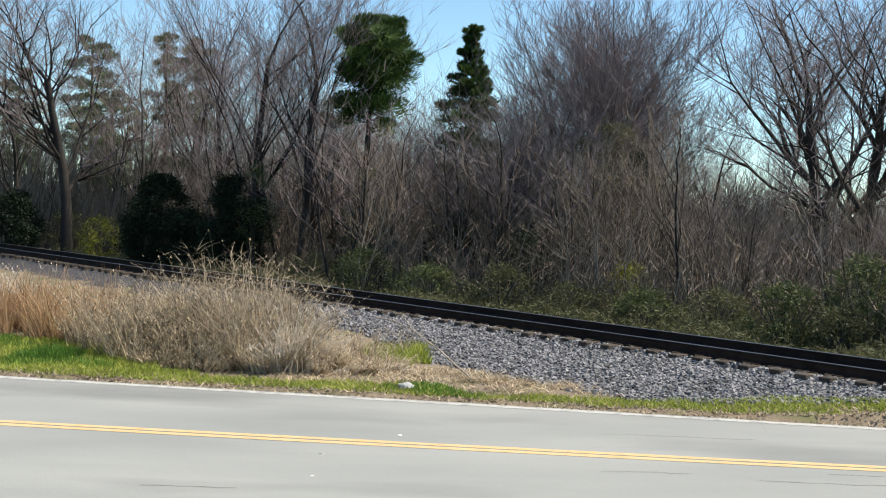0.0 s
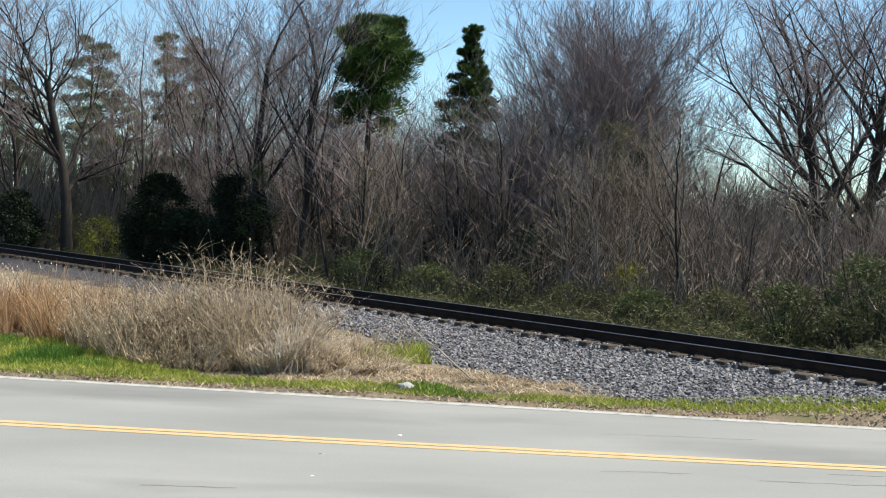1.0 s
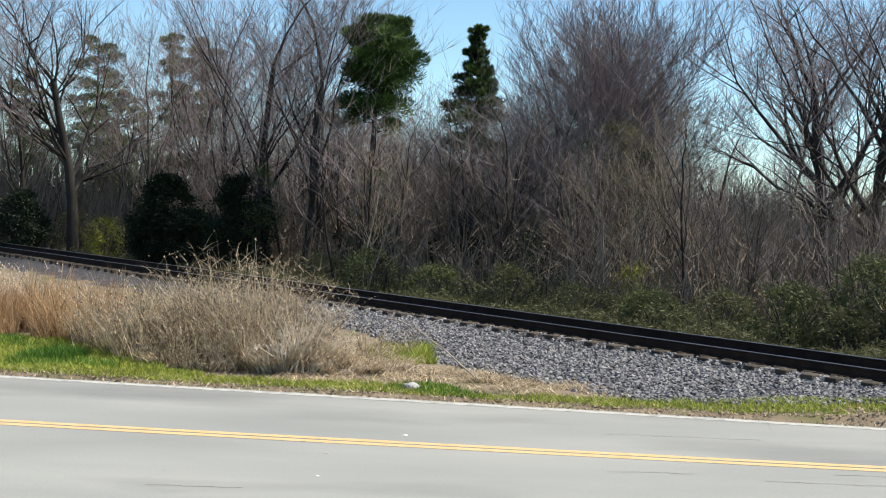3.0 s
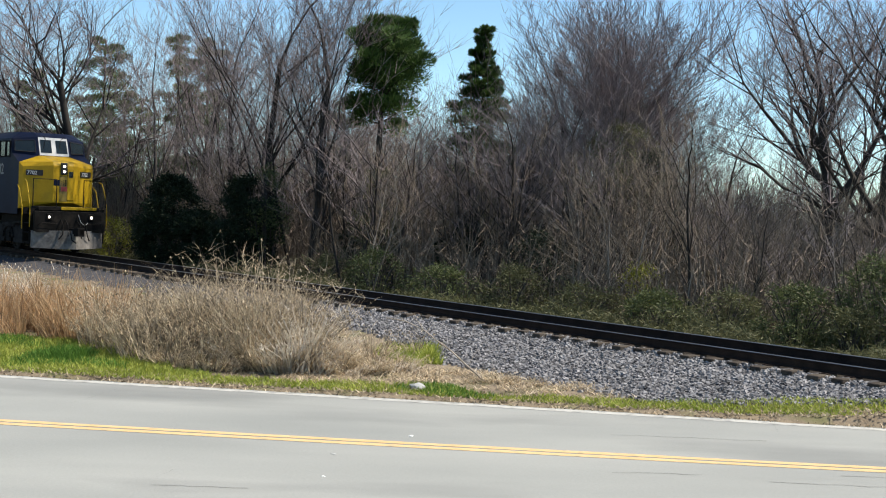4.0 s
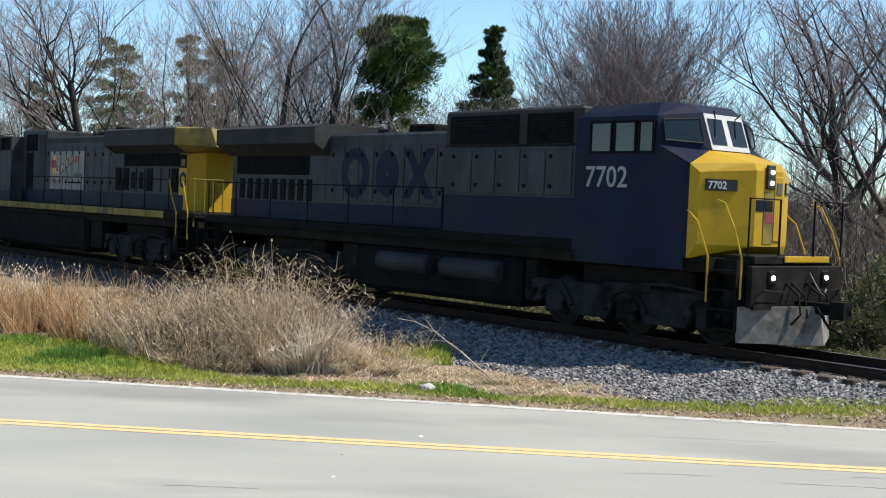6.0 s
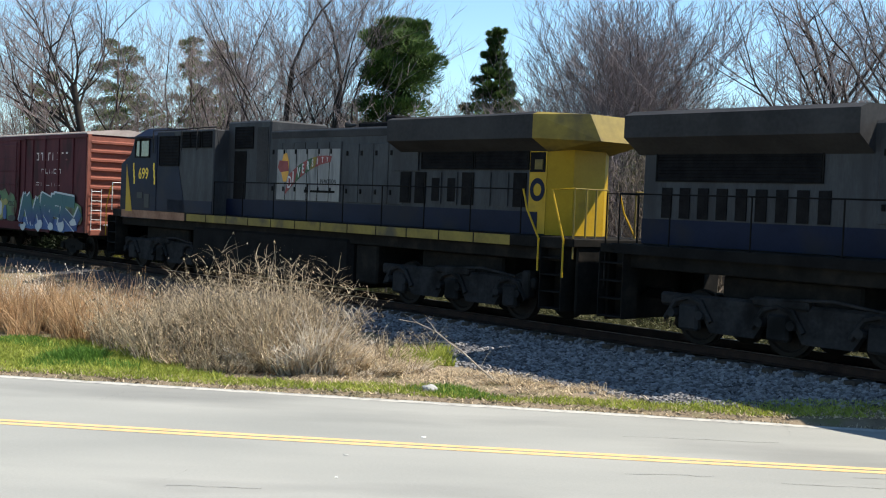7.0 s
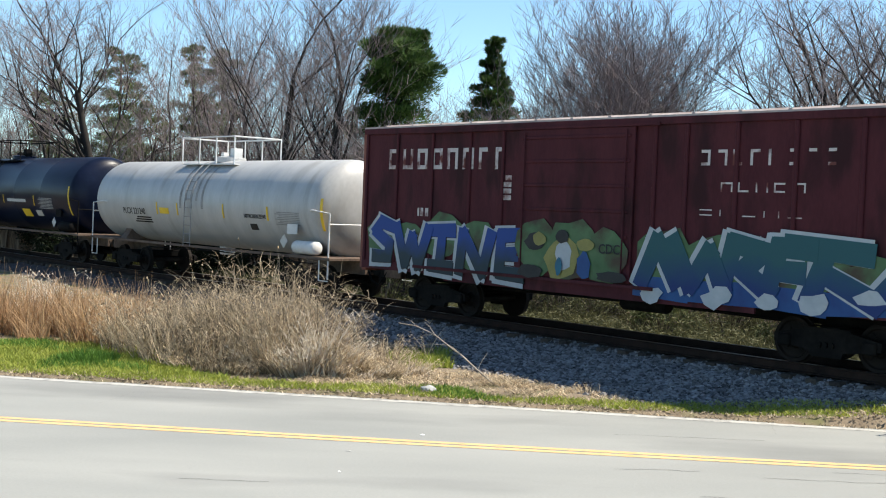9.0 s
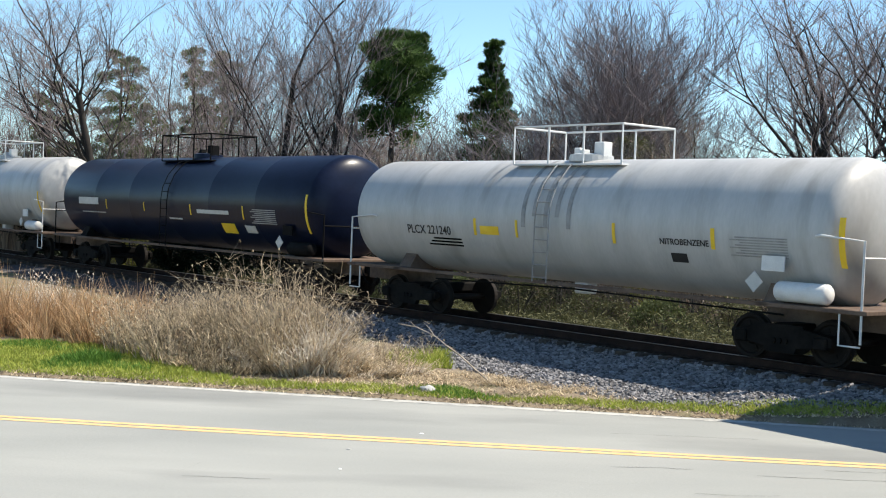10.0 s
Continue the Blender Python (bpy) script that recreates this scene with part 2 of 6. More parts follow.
def raw_mesh(name, verts, faces, material, smooth=False):
    me = bpy.data.meshes.new(name)
    me.from_pydata(verts, [], faces)
    me.materials.append(M[material])
    if smooth:
        me.polygons.foreach_set("use_smooth", [True] * len(me.polygons))
    return me


def part(name, bm, material, parent, label="", smooth=False):
    ob = new(name, mesh_of(name, bm, material, smooth))
    ob.parent = parent
    return tagged(ob, label) if label else ob


def hull(bm, pts):
    vs = [bm.verts.new(p) for p in pts]
    r = bmesh.ops.convex_hull(bm, input=vs)
    junk = [v for v in r["geom_interior"] if isinstance(v, bmesh.types.BMVert)] + [v for v in r["geom_unused"] if isinstance(v, bmesh.types.BMVert)]
    if junk:
        bmesh.ops.delete(bm, geom=list(set(junk)), context="VERTS")


def box(bm, x0, x1, y0, y1, z0, z1, c=0.0):
    c = min(c, (x1 - x0) / 2.1, (y1 - y0) / 2.1, (z1 - z0) / 2.1)
    if c <= 0:
        vs = [bm.verts.new((x, y, z)) for x in (x0, x1) for y in (y0, y1) for z in (z0, z1)]
        for f in ((0, 1, 3, 2), (4, 6, 7, 5), (0, 4, 5, 1), (2, 3, 7, 6), (0, 2, 6, 4), (1, 5, 7, 3)):
            bm.faces.new([vs[i] for i in f])
        return
    pts = []
    for x, a in ((x0, c), (x1, -c)):
        for y, b in ((y0, c), (y1, -c)):
            for z, d in ((z0, c), (z1, -c)):
                pts += [(x, y + b, z + d), (x + a, y, z + d), (x + a, y + b, z)]
    hull(bm, pts)


def tube(bm, path, r, n=6, taper=None, cap=True):
    rings = []
    path = [Vector(p) for p in path]
    up = None
    for i, p in enumerate(path):
        d = (path[min(i + 1, len(path) - 1)] - path[max(i - 1, 0)]).normalized()
        a = d.orthogonal().normalized() if up is None else (up - d * up.dot(d)).normalized()
        up = a
        b = d.cross(a)
        q = r if taper is None else r + (taper - r) * i / (len(path) - 1)
        rings.append([bm.verts.new(p + (a * math.cos(k * math.tau / n) + b * math.sin(k * math.tau / n)) * q) for k in range(n)])
    for u, v in zip(rings, rings[1:]):
        for k in range(n):
            bm.faces.new((u[k], u[(k + 1) % n], v[(k + 1) % n], v[k]))
    if cap:
        bm.faces.new(rings[0][::-1])
        bm.faces.new(rings[-1])


def lathe(bm, prof, n=40, axis="x", centre=(0, 0, 0)):
    """Turns a profile of (along, radius) about an axis."""
    rings = []
    for a, r in prof:
        ring = []
        for k in range(n):
            c, s = math.cos(k * math.tau / n) * r, math.sin(k * math.tau / n) * r
            q = (a, c, s) if axis == "x" else (c, a, s)
            ring.append(bm.verts.new(Vector(q) + Vector(centre)))
        rings.append(ring)
    for u, v in zip(rings, rings[1:]):
        for k in range(n):
            bm.faces.new((u[k], u[(k + 1) % n], v[(k + 1) % n], v[k]))
    bm.faces.new(rings[0][::-1])
    bm.faces.new(rings[-1])


def B(fn, *a, **k):
    bm = bmesh.new()
    fn(bm, *a, **k)
    return bm


def boxes(*bs, c=0.0):
    bm = bmesh.new()
    for b in bs:
        box(bm, *b, c=c)
    return bm


def writing(text, size, material, parent, m, name="lettering", squash=1.0, bold=0.0):
    """Flat letters of the built-in font, a few millimetres thick; they read along +x of m."""
    cu = bpy.data.curves.new("text", "FONT")
    cu.body, cu.size, cu.extrude, cu.offset = text, size, 0.002, bold
    cu.resolution_u = 3
    tmp = bpy.data.objects.new("text", cu)
    scene.collection.objects.link(tmp)
    me = bpy.data.meshes.new_from_object(tmp.evaluated_get(bpy.context.evaluated_depsgraph_get()))
    bpy.data.objects.remove(tmp)
    me.transform(m @ Matrix.Diagonal((squash, 1, 1, 1)))
    me.materials.clear()
    me.materials.append(M[material])
    ob = new(name, me)
    ob.parent = parent
    return ob


def on_side(x, y, z):
    """A pose for letters on the side of a car: read from the road, from its tail towards its front."""
    return Matrix.Translation((x, y, z)) @ Matrix(((-1, 0, 0, 0), (0, 0, 1, 0), (0, 1, 0, 0), (0, 0, 0, 1)))


# ---- ground, road and track ----
def yellow_y(x):
    x = max(-25.0, min(25.0, x))
    return 16.02 - 0.092 * x + 0.0015 * x * x


def white_y(x):
    return 19.56 - 0.1445 * max(-30.0, min(30.0, x)) - 0.09 * (x - max(-30.0, min(30.0, x)))


def near_y(x):
    return 11.6 - 0.06 * x


def lat(x, y):
    q = Vector((x, y, 0)) - P0
    return q.dot(DIR), q.dot(SIDE)


def ground_z(x, y):
    s, w = lat(x, y)
    if y < white_y(x) + 0.28:
        return -0.06 if y < white_y(x) + 0.18 else -0.05 + 0.05 * (y - white_y(x) - 0.18) / 0.1
    wob = noise.noise(Vector((x * 0.5, y * 0.5, 0))) * 0.05
    base = 0.04 + wob
    a = abs(w)
    foot = 4.0 if w > 0 else 3.3
    if a < 1.1:
        h = 0.37
    elif a < 1.35:
        h = 0.37 - 0.08 * (a - 1.1) / 0.25
    elif a < foot:
        h = 0.29 + (base - 0.29) * (a - 1.35) / (foot - 1.35)
    else:
        h = base
    if w < -3.3:
        h = base - 0.25 * min(1.0, (-w - 3.3) / 3) + 0.9 * max(0.0, min(1.0, (-w - 12) / 25)) + 0.15 * noise.noise(Vector((x * 0.12, y * 0.12, 3)))
    return h


def ballast_edge(s):
    return 4.5 if s < -1 else max(2.9, 4.5 - 0.35 * (s + 1))


def build_ground():
    xs = np.concatenate([-np.geomspace(900, 26, 14), np.arange(-25, 25.01, 0.3), np.geomspace(26, 900, 14)])
    ys = np.concatenate([-np.geomspace(900, 6, 14), np.arange(0, 17, 2.0), np.arange(17.2, 50, 0.3), np.geomspace(51, 1500, 18)])
    verts = [(x, y, ground_z(x, y)) for y in ys for x in xs]
    nx = len(xs)
    faces = [(j * nx + i, j * nx + i + 1, (j + 1) * nx + i + 1, (j + 1) * nx + i) for j in range(len(ys) - 1) for i in range(nx - 1)]
    me = raw_mesh("ground", verts, faces, "soil", True)
    me.materials.append(M["ballast_bed"])
    me.materials.append(M["litter"])
    idx = []
    for p in me.polygons:
        s, w = lat(p.center.x, p.center.y)
        idx.append(0 if p.center.y < white_y(p.center.x) + 1.05 else 1 if abs(w) < ballast_edge(s) + 0.5 * noise.noise(p.center * 0.8) else (2 if w < 0 else 0))
    me.polygons.foreach_set("material_index", idx)
    tagged(new("ground", me), "bare soil and leaf litter beside the railway track", kind="structure")


def strip(name, material, lo, hi, z, x0=-120.0, x1=120.0, step=0.5, thick=0.0, label="", rag=0.0):
    xs = np.arange(x0, x1 + step, step)
    verts, faces = [], []
    for i, x in enumerate(xs):
        j = rag * noise.noise(Vector((x * 2.3, z * 50, 0)))
        a, b = lo(x), hi(x) + j
        verts += [(x, a, z), (x, b, z), (x, b, z - thick), (x, a, z - thick)]
        if i:
            k, q = 4 * i, 4 * i - 4
            faces += [(q, k, k + 1, q + 1)]
            if thick:
                faces += [(q + 1, k + 1, k + 2, q + 2), (q + 3, k + 3, k, q)]
    return tagged(new(name, raw_mesh(name, verts, faces, material)), label, kind="structure")


build_ground()
strip("road", "asphalt", near_y, lambda x: white_y(x) + 0.2, 0.0, thick=0.12, label="grey weathered asphalt two-lane road", rag=0.10)
strip("edge_line", "white_line", lambda x: white_y(x) - 0.09, lambda x: white_y(x) + 0.10, 0.004, label="worn white edge line painted on asphalt", rag=0.03)
strip("centre_line", "yellow_line", lambda x: yellow_y(x) + 0.03, lambda x: yellow_y(x) + 0.18, 0.004, label="worn yellow centre line painted on asphalt", rag=0.02)
strip("centre_line", "yellow_line", lambda x: yellow_y(x) - 0.18, lambda x: yellow_y(x) - 0.03, 0.004, label="worn yellow centre line painted on asphalt", rag=0.02)
_r = random.Random(4)
for _i in range(9):
    # fine cracks across and along the lanes
    x, y = _r.uniform(-6, 8), _r.choice((_r.uniform(13, 15.6), _r.uniform(16.5, 18.6)))
    n, long = _r.randint(6, 14), _r.random() < 0.6
    vs, fs = [], []
    for k in range(n):
        vs += [(x, y, 0.005), (x + 0.004, y + _r.uniform(0.006, 0.014), 0.005)]
        if k:
            fs.append((2 * k - 2, 2 * k, 2 * k + 1, 2 * k - 1))
        x, y = x + (0.16 if long else 0.03) * _r.uniform(0.4, 1.5), y + (_r.uniform(-0.03, 0.03) if long else 0.12)
    tagged(new("trim", raw_mesh("trim", vs, fs, "crack")), "fine dark crack in the asphalt", kind="structure")

track = tagged(new("railway_track"), "single railway track of rusty rails on wooden sleepers", "railway track")
track.matrix_basis = on_track(0, 0, 0)
PROFILE = ((-0.075, 0.44), (0.075, 0.44), (0.075, 0.455), (0.012, 0.475), (0.012, 0.575), (0.036, 0.585), (0.036, 0.612), (0.026, 0.62), (-0.026, 0.62), (-0.036, 0.612), (-0.036, 0.585), (-0.012, 0.575), (-0.012, 0.475), (-0.075, 0.455))
for w in (0.753, -0.753):
    bm = bmesh.new()
    ends = [[bm.verts.new((s, w + a, z)) for a, z in PROFILE] for s in (-60.0, 160.0)]
    k = len(PROFILE)
    fs = [bm.faces.new((ends[0][i], ends[0][(i + 1) % k], ends[1][(i + 1) % k], ends[1][i])) for i in range(k)]
    for i in (6, 7, 8):
        fs[i].material_index = 1
    bm.faces.new(ends[0][::-1]), bm.faces.new(ends[1])
    ob = part("rail", bm, "rail_side", track)
    ob.data.materials.append(M["rail_top"])
_sl = [mesh_of("sleeper", boxes((-0.115, 0.115, -1.28, 1.28, 0.27, 0.438), c=0.012), "sleeper") for _ in range(1)]
_pl = mesh_of("tie_plate", boxes((-0.09, 0.09, -0.18, 0.18, 0.438, 0.452)), "rail_side")
for i in range(-26, 110):
    ob = new("sleeper", _sl[0])
    ob.parent = track
    ob.matrix_basis = pose(i * 0.565 + _r.uniform(-0.04, 0.04), _r.uniform(-0.06, 0.06), _r.uniform(-0.012, 0.0), 0, 0, _r.uniform(-1.5, 1.5))
    if i < 24:
        pl = new("tie_plate", _pl)
        pl.parent = ob
        pl.matrix_basis = pose(0, 0.753, 0)


# ---- ballast stones, joined ----
def scatter(base_v, base_f, places):
    """places: rows of (x, y, z, size, spin, tilt). All copies of a small base form in one mesh."""
    bv = np.array(base_v)
    pl = np.array(places)
    n, k = len(pl), len(bv)
    c, s = np.cos(pl[:, 4]), np.sin(pl[:, 4])
    ct, st = np.cos(pl[:, 5]), np.sin(pl[:, 5])
    x = bv[None, :, 0] * ct[:, None] + bv[None, :, 2] * st[:, None]
    z = -bv[None, :, 0] * st[:, None] + bv[None, :, 2] * ct[:, None]
    y = np.repeat(bv[None, :, 1], n, 0)
    X = (c[:, None] * x - s[:, None] * y) * pl[:, 3:4] + pl[:, 0:1]
    Y = (s[:, None] * x + c[:, None] * y) * pl[:, 3:4] + pl[:, 1:2]
    Z = z * pl[:, 3:4] + pl[:, 2:3]
    v = np.stack([X, Y, Z], 2).reshape(-1, 3)
    f = (np.array(base_f)[None] + (np.arange(n) * k)[:, None, None]).reshape(-1, len(base_f[0]))
    return v.tolist(), f.tolist()


def build_ballast():
    rng = np.random.default_rng(3)
    ve, fa = [], []
    bv = [(-0.55, -0.4, -0.3), (0.5, -0.5, -0.35), (0.6, 0.4, -0.3), (-0.4, 0.55, -0.35), (-0.35, -0.3, 0.4), (0.42, -0.2, 0.33), (0.25, 0.4, 0.45), (-0.3, 0.2, 0.3)]
    bf = [(0, 1, 5, 4), (1, 2, 6, 5), (2, 3, 7, 6), (3, 0, 4, 7), (4, 5, 6, 7)]
    rows = []
    while len(rows) < 27000:
        s, w = rng.uniform(-13, 14), rng.uniform(1.0, 4.9)
        if rng.random() < max(0.0, (w - ballast_edge(s) + 0.6) / 0.9) or s > 4 + 10 * rng.random() ** 0.7:
            continue
        p = P0 + DIR * s + SIDE * w
        if p.y < white_y(p.x) + 1.0:
            continue
        rows.append((p.x, p.y, max(ground_z(p.x, p.y), 0.0) + rng.uniform(-0.01, 0.03), rng.uniform(0.04, 0.1), rng.uniform(0, 6.28), rng.uniform(-1, 1)))
    v, f = scatter(bv, bf, rows)
    tagged(new("ballast", raw_mesh("ballast", v, f, "stone")), "grey crushed-stone ballast along the track", kind="stuff")


build_ballast()


# ---- vegetation ----
def blades(places, width, lean, seg=1, rng=None):
    """Thin upright blades: rows of (x, y, z, height, heading). One triangle or more a blade."""
    v, f = [], []
    for x, y, z, h, a in places:
        dx, dy = math.cos(a), math.sin(a)
        l = lean * h * rng.uniform(0.2, 1.0)
        b = rng.uniform(0, math.tau)
        lx, ly = math.cos(b) * l, math.sin(b) * l
        w = width * rng.uniform(0.6, 1.3)
        k = len(v)
        if seg == 1:
            v += [(x - dx * w, y - dy * w, z), (x + dx * w, y + dy * w, z), (x + lx, y + ly, z + h)]
            f.append((k, k + 1, k + 2))
        else:
            v += [(x - dx * w, y - dy * w, z), (x + dx * w, y + dy * w, z), (x + lx * 0.4 + dx * w * 0.8, y + ly * 0.4 + dy * w * 0.8, z + h * 0.6), (x + lx * 0.4 - dx * w * 0.8, y + ly * 0.4 - dy * w * 0.8, z + h * 0.6), (x + lx, y + ly, z + h * rng.uniform(0.85, 1.0))]
            f += [(k, k + 1, k + 2), (k, k + 2, k + 3), (k + 3, k + 2, k + 4)]
    return v, f


def stuff(name, v, f, material, label):
    return tagged(new(name, raw_mesh(name, v, f, material)), label, kind="stuff")


def build_grass():
    rng = random.Random(11)
    green, dark, dry = [], [], []
    while len(green) < 38000:
        x = rng.uniform(-11, 9.5)
        d = rng.uniform(0.3, 5.5)
        y = white_y(x) + d
        s, w = lat(x, y)
        n = noise.noise(Vector((x * 0.9, y * 0.9, 5)))
        depth = 1.2 + 0.5 * n if x > -3.4 else (4.6 if x < -4.8 else 4.6 - 3.3 * (x + 4.8) / 1.4)
        if x > 4.5:
            depth *= 1 + (x - 4.5) * 0.03
        edge = 0.42 + 0.16 * noise.noise(Vector((x * 1.7, 2, 0)))
        if d > depth or d < edge or (x - 0.16) ** 2 + (y - 20.5) ** 2 < 0.05 or w < 1.6 or n < -0.25 + 0.3 * rng.random() - 0.15:
            continue
        z = max(ground_z(x, y), 0)
        h = rng.uniform(0.035, 0.10) * (0.6 + 0.6 * min(1.0, d - 0.2))
        if noise.noise(Vector((x * 0.55, y * 0.8, 9))) > 0.2 + 0.15 * rng.random():
            dark.append((x, y, z, h * 1.25, rng.uniform(0, 3.2)))
        green.append((x, y, z, h, rng.uniform(0, 3.2)))
    for _ in range(1500):
        # a green patch behind the dead weeds, and a lusher one at the foot of the weeds
        a, q = rng.uniform(0, math.tau), math.sqrt(rng.random())
        q *= 0.75 + 0.5 * noise.noise(Vector((math.cos(a) * 2, math.sin(a) * 2, 1.5)))
        x, y = 0.1 + math.cos(a) * q * 0.9, 24.8 + math.sin(a) * q * 1.8
        green.append((x, y, max(ground_z(x, y), 0), rng.uniform(0.1, 0.24), rng.uniform(0, 3.2)))
        x, y = -6.3 + math.cos(a) * q * 0.95, 22.8 + math.sin(a) * q * 0.9
        dark.append((x, y, max(ground_z(x, y), 0), rng.uniform(0.12, 0.32) * (1.2 - q), rng.uniform(0, 3.2)))
    for _ in range(16000):
        x = rng.uniform(-10, 10)
        d = rng.uniform(0.16, 1.1) if rng.random() < 0.5 else rng.uniform(0.9, 4.2)
        if d > 1.5 and x > 4.2 - d:
            continue
        y = white_y(x) + d
        dry.append((x, y, max(ground_z(x, y), 0), rng.uniform(0.015, 0.06), rng.uniform(0, 3.2)))
    thatch = []
    for _ in range(5200):
        x = rng.uniform(-2.2, 3.9)
        y = white_y(x) + rng.uniform(1.0, 3.6)
        s, w = lat(x, y)
        if w < ballast_edge(s) - 0.5 + rng.random() or noise.noise(Vector((x * 1.2, y * 1.2, 4))) < -0.25:
            continue
        thatch.append((x, y, max(ground_z(x, y), 0) + 0.01, rng.uniform(0.03, 0.09), rng.uniform(0, 3.2)))
    v, f = blades(thatch, 0.009, 4.0, 2, rng)
    stuff("thatch", v, f, "straw", "flattened dead straw on the verge")
    v, f = blades(green, 0.016, 1.3, 1, rng)
    stuff("grass", v, f, "grass", "short bright green grass on the road verge")
    v, f = blades(dark, 0.016, 1.0, 1, rng)
    stuff("grass_tuft", v, f, "grass_dark", "darker lush green grass in tufts on the verge")
    v, f = blades(dry, 0.018, 2.2, 1, rng)
    stuff("dead_grass", v, f, "straw_grey", "short dead brown grass along the road's edge")


build_grass()


def weed_clump(cx, cy, rx, ry, height, count, material, seed, label, side=True, seeds=0, flop=0.35):
    """A clump of dead weeds: curved stems with side twigs, denser and shorter at the foot."""
    rng = random.Random(seed)
    v, f = [], []

    def stem(p, d, h, w, droop):
        k = len(v)
        a = rng.uniform(0, 3.2)
        dx, dy = math.cos(a) * w, math.sin(a) * w
        pts = []
        q = Vector(p)
        dd = Vector(d)
        for i in range(4):
            pts.append(q.copy())
            q = q + dd * (h / 3)
            dd = (dd + Vector((d[0], d[1], -droop)) * 0.35 + Vector((rng.uniform(-.2, .2), rng.uniform(-.2, .2), 0))).normalized()
        for i, r in enumerate(pts):
            t = 1 - i * 0.27
            v.append((r.x - dx * t, r.y - dy * t, r.z))
            v.append((r.x + dx * t, r.y + dy * t, r.z))
        for i in range(3):
            f.append((k + 2 * i, k + 2 * i + 1, k + 2 * i + 3, k + 2 * i + 2))
        return pts

    tufted = [(rng.uniform(0, math.tau), math.sqrt(rng.random())) for _ in range(max(6, count // 45))]
    for _ in range(int(count * 0.72)):
        # stems rise in bunches, with gaps between
        a, q = rng.choice(tufted)
        x, y = cx + math.cos(a) * q * rx + rng.gauss(0, 0.075), cy + math.sin(a) * q * ry + rng.gauss(0, 0.075)
        z = max(ground_z(x, y), 0.0)
        h = 0.86 * height * (1.06 - 0.5 * q * q) * rng.uniform(0.55, 1.0) * min(1.1, 0.7 + 0.95 * (noise.noise(Vector((x * 1.9, y * 1.9, seed))) + 0.3))
        out = flop * (0.25 + q)
        d = Vector((math.cos(a) * out + rng.gauss(0, .3), math.sin(a) * out + rng.gauss(0, .3), 1)).normalized()
        pts = stem((x, y, z), d, h, rng.uniform(0.006, 0.011) * (1.8 if rng.random() < 0.2 or material == "seed" and not seeds else 1.0), rng.uniform(0.1, 0.7) if flop > 0.5 else rng.uniform(0.0, 0.2))
        if side:
            for _k in range(rng.randint(3, 7)):
                i = rng.choice((1, 2, 2, 3, 3))
                e = Vector((rng.uniform(-1, 1), rng.uniform(-1, 1), rng.uniform(0.1, 0.9))).normalized()
                tp = stem(pts[i], e, h * rng.uniform(0.08, 0.24), 0.0062, 0.2)
                if rng.random() < seeds * 0.6:
                    c, s = tp[3], rng.uniform(0.011, 0.024)
                    k = len(v)
                    v.extend([(c.x - s, c.y, c.z), (c.x + s, c.y, c.z - s), (c.x, c.y + s, c.z + s * 1.6), (c.x, c.y - s, c.z + s)])
                    f.extend([(k, k + 1, k + 2), (k, k + 3, k + 1), (k + 2, k + 1, k + 3), (k, k + 2, k + 3)])
    ob = new("dry_weeds", raw_mesh("dry_weeds", v, f, material))
    return tagged(ob, label, "weeds", "dead weeds on the verge")


